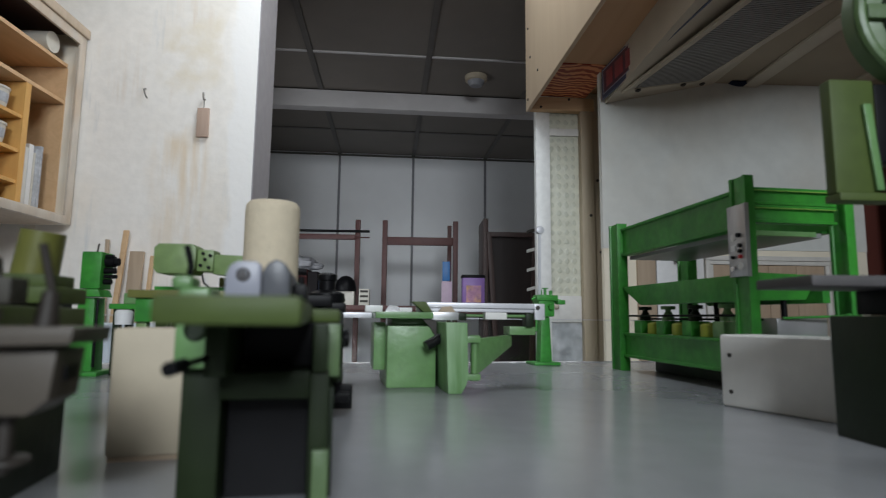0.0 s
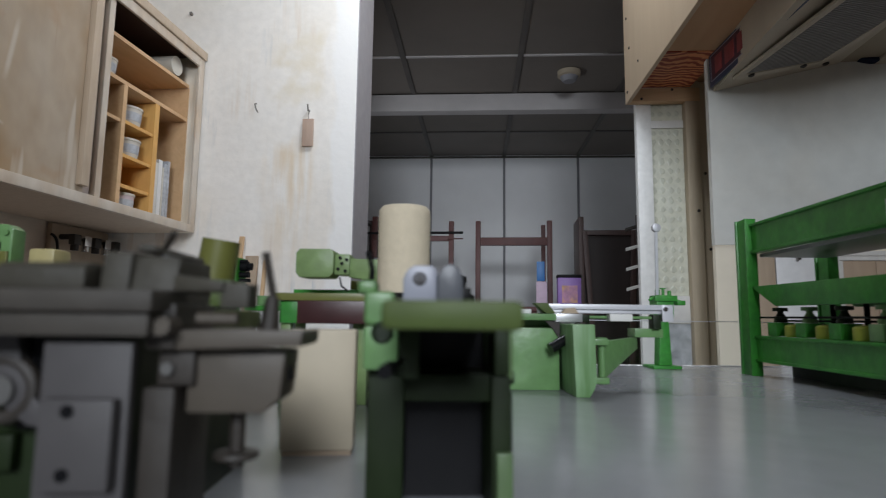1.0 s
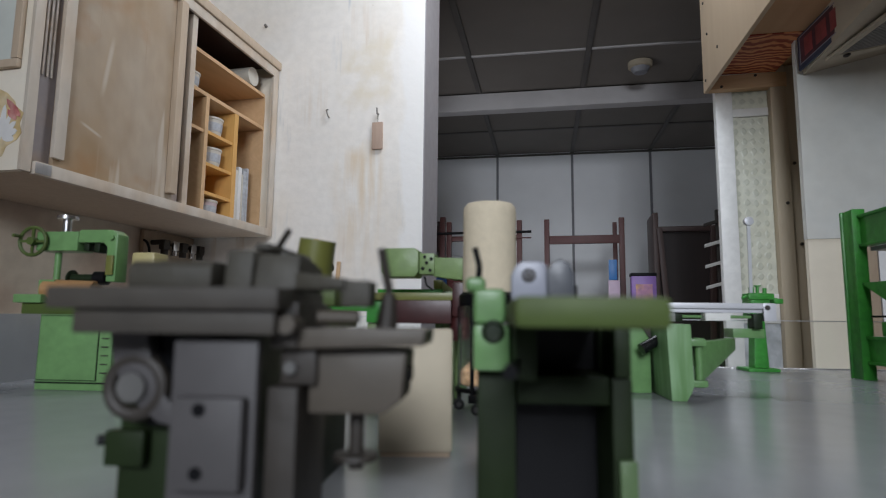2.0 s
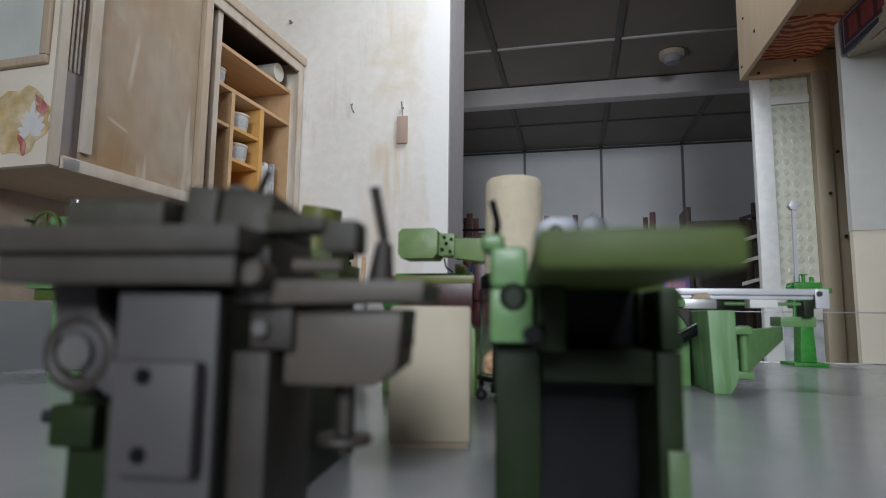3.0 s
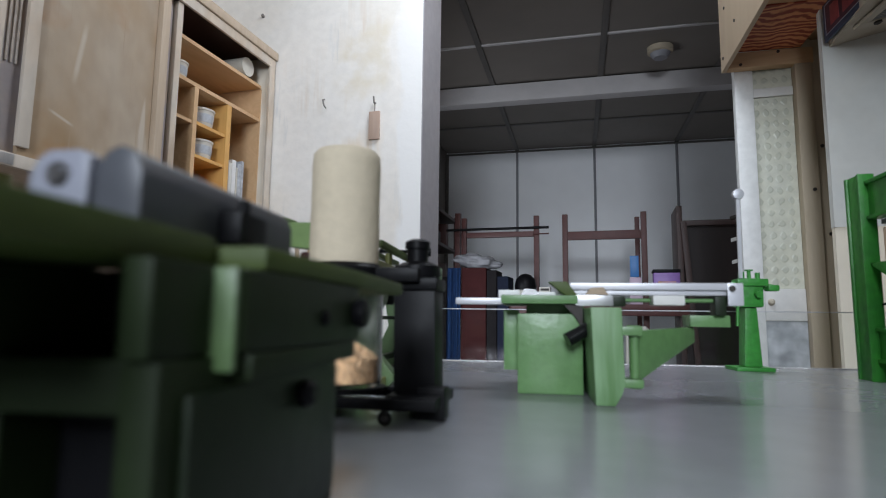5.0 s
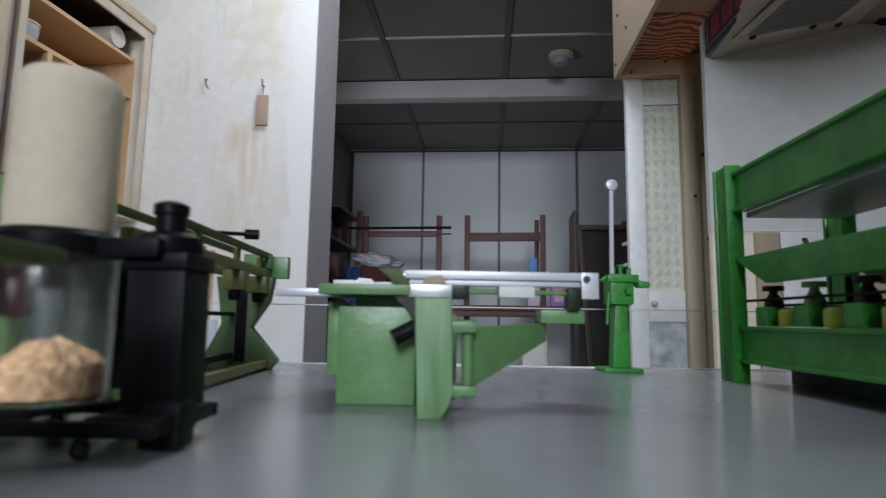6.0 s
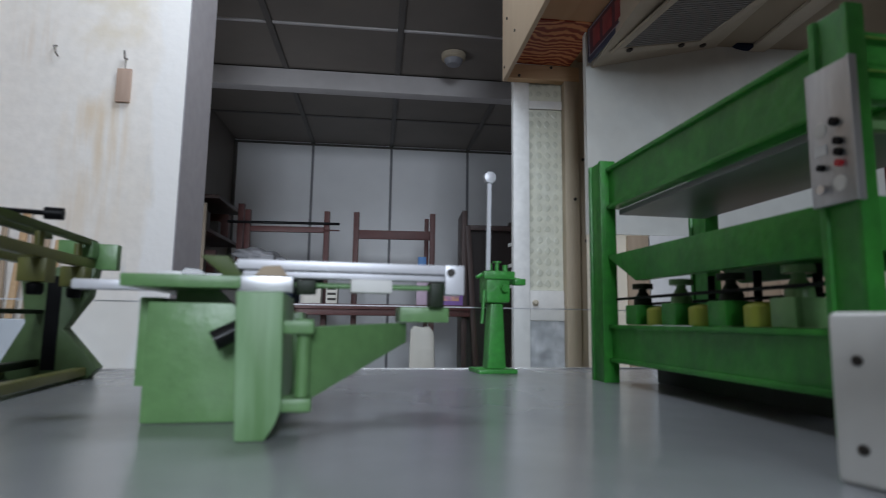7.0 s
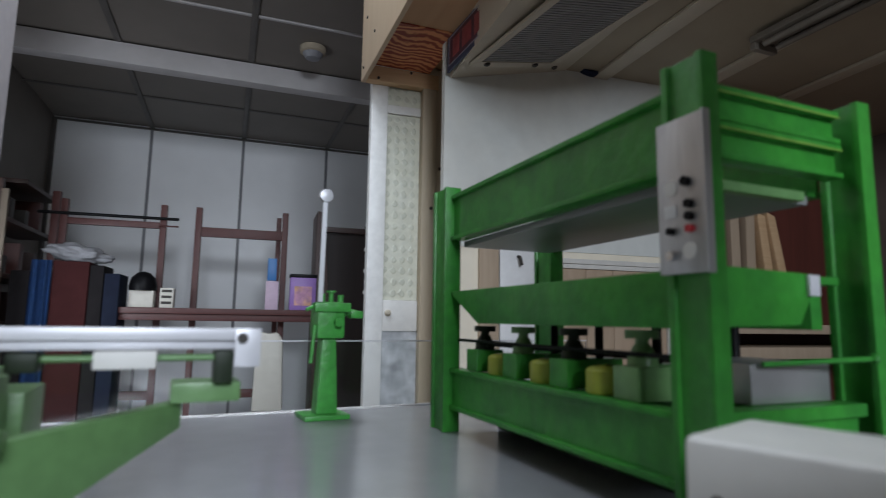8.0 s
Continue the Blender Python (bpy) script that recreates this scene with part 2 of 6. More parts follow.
def worn_veneer():
    """Brown veneer with grey haze in clouds, orange stains and a few pale slanting scuffs."""
    m = mat("worn_brown_veneer", (0.345, 0.225, 0.115), 0.32, vary=0.08, scale=14, bump=0.05, big=1.7, mix=0.9, second=(0.445, 0.385, 0.315), stretch=(1, 1.2, 0.7))
    nt = m.node_tree
    bs = nt.nodes["Principled BSDF"]
    base = bs.inputs["Base Color"].links[0].from_socket
    co = nt.nodes.new("ShaderNodeTexCoord")
    for turn, stretch, scale, lo, hi, colour in (((0, 0, 0), (1, 1, 1), 5.0, 0.56, 0.72, (0.36, 0.19, 0.08)), ((0.42, 0, 0), (1, 1, 0.10), 9.0, 0.63, 0.67, (0.60, 0.55, 0.48)), ((0, 0, 0), (1, 1, 0.03), 60.0, 0.66, 0.80, (0.27, 0.17, 0.095))):
        mp = nt.nodes.new("ShaderNodeMapping")
        mp.inputs["Rotation"].default_value, mp.inputs["Scale"].default_value = turn, stretch
        nt.links.new(co.outputs["Object"], mp.inputs[0])
        n = nt.nodes.new("ShaderNodeTexNoise")
        n.inputs["Scale"].default_value, n.inputs["Detail"].default_value = scale, 3
        nt.links.new(mp.outputs[0], n.inputs[0])
        r = nt.nodes.new("ShaderNodeMapRange")
        r.inputs[1].default_value, r.inputs[2].default_value, r.inputs[4].default_value = lo, hi, 0.6
        nt.links.new(n.outputs[0], r.inputs[0])
        x = nt.nodes.new("ShaderNodeMixRGB")
        nt.links.new(r.outputs[0], x.inputs[0])
        nt.links.new(base, x.inputs[1])
        x.inputs[2].default_value = (*colour, 1)
        base = x.outputs[0]
    for c, d, half, width in (((-0.427, 0.42), (-0.137, -0.991), 0.115, 0.012), ((-0.472, 0.189), (0.957, -0.29), 0.048, 0.007)):
        masks = []
        for v, r0, r1 in (((0, d[0], d[1]), half * 0.5, half), ((0, -d[1], d[0]), width * 0.2, width)):
            off = nt.nodes.new("ShaderNodeVectorMath")
            off.operation = 'SUBTRACT'
            off.inputs[1].default_value = (0, *c)
            nt.links.new(co.outputs["Object"], off.inputs[0])
            dot = nt.nodes.new("ShaderNodeVectorMath")
            dot.operation = 'DOT_PRODUCT'
            dot.inputs[1].default_value = v
            nt.links.new(off.outputs[0], dot.inputs[0])
            ab = nt.nodes.new("ShaderNodeMath")
            ab.operation = 'ABSOLUTE'
            nt.links.new(dot.outputs["Value"], ab.inputs[0])
            r = nt.nodes.new("ShaderNodeMapRange")
            r.inputs[1].default_value, r.inputs[2].default_value = r0, r1
            r.inputs[3].default_value, r.inputs[4].default_value = 0.75, 0.0
            nt.links.new(ab.outputs[0], r.inputs[0])
            masks.append(r.outputs[0])
        both = nt.nodes.new("ShaderNodeMath")
        both.operation = 'MULTIPLY'
        nt.links.new(masks[0], both.inputs[0])
        nt.links.new(masks[1], both.inputs[1])
        x = nt.nodes.new("ShaderNodeMixRGB")
        nt.links.new(both.outputs[0], x.inputs[0])
        nt.links.new(base, x.inputs[1])
        x.inputs[2].default_value = (0.62, 0.58, 0.52, 1)
        base = x.outputs[0]
    nt.links.new(base, bs.inputs["Base Color"])
    return m


M_DOORW = worn_veneer()
M_FRAMEW = wood("pale_wood_frame", (0.56, 0.455, 0.35), (0.43, 0.33, 0.235), 16, 0.5, axis=2, contrast=1.0)
M_ENDP = mat("cream_painted_panel", (0.83, 0.77, 0.66), 0.5, vary=0.06, scale=20, bump=0.1, big=5, mix=0.5, second=(0.60, 0.48, 0.34))
# unseen walls and ceiling are kept dark so that less light bounces back
M_DARKROOM = mat("bounce_cutting_brown", (0.16, 0.13, 0.11), 0.8, vary=0.12, scale=8, bump=0.2)
M_GREYCEIL = mat("bounce_cutting_grey", (0.36, 0.35, 0.33), 0.8, vary=0.08, scale=8, bump=0.2)
M_POST = wood("beige_board", (0.55, 0.47, 0.35), (0.45, 0.37, 0.26), 12, 0.7, axis=2, contrast=1.0)
M_BOARDS = wood("grey_brown_board", (0.46, 0.36, 0.26), (0.36, 0.27, 0.19), 12, 0.7, axis=2, contrast=1.0)
M_RACK = mat("red_brown_rack_paint", (0.080, 0.022, 0.019), 0.5, vary=0.12, scale=18)
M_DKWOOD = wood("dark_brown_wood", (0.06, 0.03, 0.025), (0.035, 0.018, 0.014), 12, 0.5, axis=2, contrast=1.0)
M_REDWALL = wood("dark_red_panel", (0.13, 0.035, 0.025), (0.08, 0.022, 0.016), 10, 0.45, axis=2, contrast=1.0)


# ---- building helpers ----
def bx(b, x0, x1, y0, y1, z0, z1, bev=0.0, seg=2):
    g = bmesh.ops.create_cube(b, size=1.0)
    bmesh.ops.transform(b, matrix=Matrix.Translation(((x0 + x1) / 2, (y0 + y1) / 2, (z0 + z1) / 2))
                        @ Matrix.Diagonal((abs(x1 - x0), abs(y1 - y0), abs(z1 - z0), 1)), verts=g["verts"])
    if bev:
        es = list({e for v in g["verts"] for e in v.link_edges})
        bmesh.ops.bevel(b, geom=es, offset=bev, segments=seg, profile=0.6, affect='EDGES')


def cy(b, p0, p1, r, r2=None, seg=20):
    p0, p1 = Vector(p0), Vector(p1)
    d = p1 - p0
    g = bmesh.ops.create_cone(b, cap_ends=True, segments=seg, radius1=r, radius2=r if r2 is None else r2, depth=d.length)
    m = Matrix.Translation((p0 + p1) / 2) @ d.to_track_quat('Z', 'Y').to_matrix().to_4x4()
    bmesh.ops.transform(b, matrix=m, verts=g["verts"])


def pr(b, pts, axis, a0, a1, bev=0.0):
    """A prism: an outline in the two other axes, drawn out from a0 to a1 along one."""
    def at(p, a):
        return {'x': (a, p[0], p[1]), 'y': (p[0], a, p[1]), 'z': (p[0], p[1], a)}[axis]
    lo = [b.verts.new(at(p, a0)) for p in pts]
    hi = [b.verts.new(at(p, a1)) for p in pts]
    fs = [b.faces.new(lo), b.faces.new(hi[::-1])]
    for i in range(len(pts)):
        j = (i + 1) % len(pts)
        fs.append(b.faces.new((lo[i], hi[i], hi[j], lo[j])))
    bmesh.ops.recalc_face_normals(b, faces=fs)
    if bev:
        es = list({e for f in fs for e in f.edges})
        bmesh.ops.bevel(b, geom=es, offset=bev, segments=2, profile=0.6, affect='EDGES')


def rev(b, c, prof, seg=28, axis='z'):
    """A turned body: (radius, height) pairs round an axis through c."""
    rings = []
    for r, h in prof:
        ring = []
        for k in range(seg):
            a = 2 * math.pi * k / seg
            u, v = r * math.cos(a), r * math.sin(a)
            o = {'z': (u, v, h), 'x': (h, u, v), 'y': (u, h, v)}[axis]
            ring.append(b.verts.new((c[0] + o[0], c[1] + o[1], c[2] + o[2])))
        rings.append(ring)
    fs = []
    for i in range(len(rings) - 1):
        for k in range(seg):
            j = (k + 1) % seg
            fs.append(b.faces.new((rings[i][k], rings[i][j], rings[i + 1][j], rings[i + 1][k])))
    fs.append(b.faces.new(rings[0]))
    fs.append(b.faces.new(rings[-1]))
    bmesh.ops.recalc_face_normals(b, faces=fs)


def ring(b, c, R, r, axis='y', seg=28, sub=8):
    rs = []
    for k in range(seg):
        a = 2 * math.pi * k / seg
        row = []
        for s in range(sub):
            t = 2 * math.pi * s / sub
            rad, h = R + r * math.cos(t), r * math.sin(t)
            u, v = rad * math.cos(a), rad * math.sin(a)
            o = {'z': (u, v, h), 'x': (h, u, v), 'y': (u, h, v)}[axis]
            row.append(b.verts.new((c[0] + o[0], c[1] + o[1], c[2] + o[2])))
        rs.append(row)
    fs = []
    for k in range(seg):
        n = (k + 1) % seg
        for s in range(sub):
            t = (s + 1) % sub
            fs.append(b.faces.new((rs[k][s], rs[n][s], rs[n][t], rs[k][t])))
    bmesh.ops.recalc_face_normals(b, faces=fs)


def path(b, pts, r, seg=8):
    for p, q in zip(pts, pts[1:]):
        cy(b, p, q, r, seg=seg)


def hexa(b, *pts):
    """A six-sided solid from its four lower and four upper corners."""
    v = [b.verts.new(p) for p in pts]
    fs = [b.faces.new([v[i] for i in q]) for q in ((3, 2, 1, 0), (4, 5, 6, 7), (0, 1, 5, 4), (1, 2, 6, 5), (2, 3, 7, 6), (3, 0, 4, 7))]
    bmesh.ops.bevel(b, geom=list({e for f in fs for e in f.edges}), offset=0.001, segments=2, profile=0.6, affect='EDGES')


TOOLS = {'h': hexa, 'b': bx, 'c': cy, 'p': pr, 'r': rev, 'o': ring, 't': path}


def mesh_of(name, shapes, material, shift=None, smooth=True):
    b = bmesh.new()
    for s in shapes:
        TOOLS[s[0]](b, *s[1:])
    if shift is not None:
        bmesh.ops.translate(b, verts=b.verts, vec=-Vector(shift))
    me = bpy.data.meshes.new(name)
    b.to_mesh(me)
    b.free()
    me.materials.append(material)
    if smooth:
        me.shade_smooth()
        me.set_sharp_from_angle(angle=radians(35))
    return me


def thing(name, base, yaw, label, category, group=""):
    ob = new(name)
    ob.empty_display_size = 0.02
    ob.matrix_world = pose(*base, 0, 0, yaw)
    ob["base"] = list(base)
    return tagged(ob, label, category, group)


def part(name, shapes, material, parent, label=""):
    """One mesh under a thing or under a part of it, drawn in the plan of the thing before it is turned."""
    root = parent if parent.type == 'EMPTY' else parent.parent
    ob = new(name, mesh_of(name, shapes, material, root["base"]))
    ob.parent = parent
    return tagged(ob, label) if label else ob


def single(name, shapes, material, base, yaw, label, category, group="", kind=""):
    ob = new(name, mesh_of(name, shapes, material, base))
    ob.matrix_world = pose(*base, 0, 0, yaw)
    return tagged(ob, label, category, group, kind)


def struct(name, shapes, material, label=""):
    ob = new(name, mesh_of(name, shapes, material))
    return tagged(ob, label, kind="structure")


# ---- the large structure ----
FLOOR, CEIL = -0.80, 2.40
struct("floor", [('b', -2.2, 3.7, -3.2, 6.7, FLOOR - 0.1, FLOOR)], M_TILE, "brown tiled workshop floor")
struct("wall_west", [('b', -2.15, -1.95, 1.15, 2.633, FLOOR, CEIL)], M_WALLW, "yellowed old plaster wall")
struct("wall_west_near", [('b', -2.15, -1.95, -3.0, 1.15, FLOOR, CEIL)], M_DARKROOM, "unseen plaster wall, dull brown to cut bounced light")
struct("wall_north", [('b', -2.15, -0.705, 2.633, 2.905, FLOOR, CEIL),
                      ('b', -0.705, 0.60, 2.66, 2.905, 2.16, CEIL)], M_STAIN, "stained white plaster wall with drip marks")
struct("wall_north_reveal", [('b', -0.705, -0.700, 2.634, 2.904, FLOOR, 2.159)], M_REVEAL, "grey end face of the plaster wall, darkened for its shade")
struct("wall_east", [('b', 3.4, 3.6, -3.0, 2.9, FLOOR, CEIL)], M_DARKROOM, "unseen plaster wall, dull brown to cut bounced light")
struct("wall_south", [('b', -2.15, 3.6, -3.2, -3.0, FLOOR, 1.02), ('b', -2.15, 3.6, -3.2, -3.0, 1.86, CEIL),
                      ('b', -2.15, WIN - 0.62, -3.2, -3.0, 1.02, 1.86), ('b', WIN + 0.62, 3.6, -3.2, -3.0, 1.02, 1.86)], M_DARKROOM, "unseen plaster wall with a high window opening, brown to cut bounced light")
struct("ceiling", [('b', -2.15, 3.6, -3.2, 1.38, CEIL, CEIL + 0.12), ('b', -2.15, 3.6, 2.32, 2.905, CEIL, CEIL + 0.12),
                   ('b', -2.15, -0.44, 1.38, 2.32, CEIL, CEIL + 0.12), ('b', 0.68, 3.6, 1.38, 2.32, CEIL, CEIL + 0.12)], M_GREYCEIL, "unseen plaster ceiling with a roof light opening, grey to cut bounced light")

# the wall beside the opening, under the loft
# split in two colours: loft shade in the upper, direct light in the lower
struct("wall_loft", [('b', 0.862, 2.05, 2.50, 2.535, 0.40, 1.30)], M_BLUEW, "pale upper wall under the loft, its shade put into the colour")
struct("wall_loft_lower", [('b', 0.864, 2.05, 2.505, 2.535, FLOOR, 0.40)], M_CREAMW, "lower wall under the loft, cream with its direct light put in")
struct("wall_loft_red", [('b', 2.05, 3.4, 2.75, 2.90, FLOOR, 1.30)], M_REDWALL, "dark red panelled wall")
struct("wall_jamb", [('b', 0.70, 2.05, 2.95, 3.05, FLOOR, 1.95)], M_POST, "beige board wall behind the door leaf")
struct("loft_ceiling", [('b', 1.385, 3.4, 0.8, 2.75, 1.165, 1.24)], M_LOFT, "painted ceiling under the loft")
struct("loft_soffit", [('p', [(0.885, 1.055), (1.385, 1.160), (1.385, 1.24), (0.885, 1.24)], 'y', 0.8, 2.50)], M_STRIP,
       "sloping ivory soffit along the edge of the loft")
struct("loft_floor", [('b', 0.78, 3.4, 0.8, 2.905, 1.245, 1.33)], M_PLYB, "brown plywood underside of the loft")
for k, x in enumerate((1.52, 1.98, 2.44)):
    struct("ceiling_strip", [('b', x, x + 0.07, 0.92, 2.74, 1.150, 1.164, 0.003)], M_STRIP, "ivory cover strip on the loft ceiling")

# the back room, turned a little against the workshop
BX0, BX1, BY, BZ = -1.645, 2.3, 6.352, 1.915
TURN = Matrix.Translation((0, BY, 0)) @ pose(0, 0, 0, 0, 0, 3.0) @ Matrix.Translation((0, -BY, 0))


def back_struct(name, shapes, material, label):
    ob = struct(name, shapes, material, label)
    ob.matrix_world = TURN
    return ob


back_struct("wall_back", [('b', BX0 - 0.1, BX1 + 0.1, BY + 0.012, BY + 0.12, FLOOR, BZ + 0.35)], M_PANEL, "wall of white sandwich panels in the back room")
# hidden opening added for the fill lamp; the wall's grey carries its shade
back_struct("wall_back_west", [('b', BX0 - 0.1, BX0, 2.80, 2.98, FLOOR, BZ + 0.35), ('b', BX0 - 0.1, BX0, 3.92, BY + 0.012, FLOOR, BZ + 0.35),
                               ('b', BX0 - 0.1, BX0, 2.98, 3.92, FLOOR, -0.18), ('b', BX0 - 0.1, BX0, 2.98, 3.92, 0.78, BZ + 0.35)], M_CEIL, "side wall, grey for its shade, with an opening added for the fill lamp")
back_struct("wall_back_east", [('b', BX1, BX1 + 0.1, 2.80, BY + 0.012, FLOOR, BZ + 0.35)], M_PANEL, "white panel side wall of the back room")
seams = [-0.845 + 0.823 * k for k in range(-1, 5)]
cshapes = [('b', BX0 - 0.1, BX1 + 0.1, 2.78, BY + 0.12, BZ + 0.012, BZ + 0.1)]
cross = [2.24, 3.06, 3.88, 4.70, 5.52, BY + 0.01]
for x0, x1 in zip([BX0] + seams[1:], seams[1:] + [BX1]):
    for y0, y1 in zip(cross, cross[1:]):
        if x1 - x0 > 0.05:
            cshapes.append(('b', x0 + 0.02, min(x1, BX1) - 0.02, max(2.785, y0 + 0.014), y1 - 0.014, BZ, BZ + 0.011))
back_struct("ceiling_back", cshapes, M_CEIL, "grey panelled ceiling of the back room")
back_struct("ceiling_joints", [('b', x - 0.02, x + 0.02, 2.79, BY, BZ - 0.012, BZ - 0.001, 0.002) for x in seams[1:]]
            + [('b', BX0, BX1, 5.505, 5.535, BZ - 0.010, BZ + 0.004, 0.002)], M_JOINT, "dark cover strips between the ceiling panels")
back_struct("ceiling_joint_pale", [('b', BX0, BX1, 3.87, 3.89, BZ - 0.010, BZ + 0.004, 0.002)], M_BEAM, "pale cover strip between the ceiling panels")
back_struct("wall_joints", [('b', x - 0.013, x + 0.013, BY + 0.004, BY + 0.0118, FLOOR, BZ - 0.031, 0.001) for x in seams], M_SEAM, "grey joints between the wall panels")
back_struct("trim_back", [('b', BX0, BX1, BY - 0.012, BY + 0.01, BZ - 0.03, BZ - 0.013, 0.002),
                          ('b', BX0, BX0 + 0.03, BY - 0.03, BY + 0.01, FLOOR, BZ - 0.031, 0.002)], M_JOINT, "dark corner trim of the panel walls")
back_struct("ceiling_beam", [('b', BX0, BX1, 4.53, 4.64, 1.762, BZ - 0.013, 0.006)], M_BEAM, "grey steel beam under the ceiling of the back room")

# the miniature workshop's base board with its rim
TBL = thing("model_board", (0.0, 0.45, 0.0), 8, "large grey-painted display board with a low rim", "display table")
TX0, TX1, TY0, TY1 = -0.685, 0.86, -0.45, 1.222
part("board", [('b', TX0, TX1, TY0, TY1, -0.03, 0.0, 0.002)], M_TABLE, TBL, "glossy grey-painted board")
part("rim_left", [('b', TX0 - 0.006, TX0, TY0, TY1, -0.03, 0.088, 0.001)], M_TABLE, TBL, "grey-painted side rim")
rim = part("rim_back", [('b', TX0, TX1, TY1 + 0.0005, TY1 + 0.0035, -0.005, 0.088)], M_PLEXI, TBL, "clear acrylic rim")
rim.visible_shadow = False
part("rim_edge", [('b', TX0, TX1, TY1 - 0.0005, TY1 + 0.0045, 0.0882, 0.0896)], M_ALU, TBL, "bright polished edge of the rim")
part("edge_strip", [('b', TX0, TX1, TY1 + 0.004, TY1 + 0.012, -0.03, 0.001, 0.0005)], M_BEAM, TBL, "grey strip along the board")
for x in (TX0 + 0.05, TX1 - 0.05):
    for y in (TY0 + 0.05, TY1 - 0.05):
        part("leg", [('b', x - 0.03, x + 0.03, y - 0.03, y + 0.03, FLOOR, -0.0305, 0.003)], M_BOARDS, TBL)


# ---- fixed things of the workshop ----
def tub(x, y, z, r, h, colour, label):
    t = thing("tub", (x, y, z), random.uniform(0, 90), label, "tub", "tubs in the cupboard")
    part("pot", [('r', (x, y, z), [(r * 0.86, 0), (r * 0.88, 0.004), (r, h * 0.86), (r * 0.97, h * 0.86)], 28)], colour, t)
    part("lid", [('r', (x, y, z), [(r * 1.05, h * 0.86), (r * 1.06, h * 0.97), (r * 0.9, h), (0.002, h)], 28)], M_TUB, t)
    part("label_band", [('r', (x, y, z), [(r * 0.93, h * 0.25), (r * 0.99, h * 0.68)], 28)], M_LABEL, t, "faded blue paper label")


M_LABEL = mat("faded_blue_label", (0.44, 0.46, 0.50), 0.6, vary=0.25, scale=60)
M_TUB = mat("milky_plastic", (0.56, 0.53, 0.47), 0.45, vary=0.06, scale=30)
M_PINK = mat("pale_pink_plastic", (0.55, 0.45, 0.47), 0.45, vary=0.08, scale=30)
CX, CX1, CY0, CY1, CZ0, CZ1 = -1.935, -1.49, 1.297, 2.618, 0.478, 1.372
M_LAVW = mat("worn_lavender_paint", (0.37, 0.335, 0.345), 0.5, vary=0.10, scale=24, bump=0.1, big=6, mix=0.9, second=(0.40, 0.30, 0.215))
M_CASEW = mat("chipped_white_paint", (0.66, 0.61, 0.56), 0.5, vary=0.12, scale=40, bump=0.15, big=16, mix=0.6, second=(0.46, 0.36, 0.28))
cab = thing("wall_cupboard", (CX, 2.0, CZ0), 0, "worn wooden wall cupboard with sliding doors, one pushed open", "cupboard")
for y in (CY0, CY1 - 0.022):
    part("end_panel", [('b', CX, CX1, y, y + 0.022, CZ0, CZ1, 0.002)], M_ENDP, cab, "cream painted end panel, worn at the edges")
part("bottom_panel", [('b', CX, CX1, CY0 + 0.0225, CY1 - 0.0225, CZ0, CZ0 + 0.022)], M_FRAMEW, cab)
# dark wood on top and back puts the cupboard's inner shade into the colour
part("top_panel", [('b', CX, CX1, CY0 + 0.0225, CY1 - 0.0225, CZ1 - 0.022, CZ1)], M_DKWOOD, cab, "top panel, darkened for the shade inside")
part("back_panel", [('b', CX, CX + 0.012, CY0 + 0.0225, CY1 - 0.0225, CZ0 + 0.0225, CZ1 - 0.0225)], M_DKWOOD, cab, "back panel, darkened for the shade inside")
part("cornice", [('b', CX1 - 0.01, CX1 + 0.022, CY0 - 0.01, CY1 + 0.008, CZ1 - 0.03, CZ1 + 0.012, 0.005)], M_FRAMEW, cab)
part("face_frame", [('b', CX1, CX1 + 0.012, CY1 - 0.042, CY1, CZ0, CZ1 - 0.031, 0.002), ('b', CX1, CX1 + 0.012, CY0, CY0 + 0.031, CZ0, CZ1 - 0.031, 0.002),
                    ('b', CX1, CX1 + 0.02, CY0 + 0.035, CY1 - 0.042, CZ0 - 0.004, CZ0 + 0.034, 0.003),
                    ('b', CX1, CX1 + 0.012, CY0 + 0.035, CY1 - 0.042, CZ1 - 0.075, CZ1 - 0.031, 0.002)], M_FACE, cab, "pale worn painted face frame")
d1 = part("sliding_door", [('b', CX1 - 0.018, CX1 - 0.003, 1.405, 1.907, CZ0 + 0.035, CZ1 - 0.06)], M_DOORW, cab, "worn brown veneered sliding door")
part("door_pull", [('b', CX1 - 0.003, CX1 + 0.022, 1.870, 1.908, CZ0 + 0.06, CZ1 - 0.07, 0.004)], M_FRAMEW, d1, "pale full-height pull strip")
part("door_stile", [('b', CX1 - 0.003, CX1 + 0.012, 1.392, 1.430, CZ0 + 0.06, CZ1 - 0.07, 0.004)], M_FACE, d1)
d2 = part("sliding_door", [('b', CX1 - 0.036, CX1 - 0.021, 1.335, 1.96, CZ0 + 0.035, CZ1 - 0.06)], M_LAVW, cab, "worn brown veneered sliding door")
for k in range(4):
    part("rib", [('b', CX1 - 0.0205, CX1 - 0.0150, 1.340 + 0.0145 * k, 1.347 + 0.0145 * k, CZ0 + 0.30, CZ1 - 0.075, 0.002)], M_CASEW, d2)
part("side_lining", [('b', CX + 0.014, CX1 - 0.046, CY1 - 0.029, CY1 - 0.0226, CZ0 + 0.023, 1.189)], M_SHELF, cab, "brown wooden side lining")
part("upright", [('b', CX1 - 0.03, CX1 - 0.001, 1.965, 1.995, CZ0 + 0.034, CZ1 - 0.075, 0.002)], M_FACE, cab)
part("shelf", [('b', CX + 0.014, CX1 - 0.045, 1.99, CY1 - 0.03, 1.190, 1.206)], M_SHELF, cab)
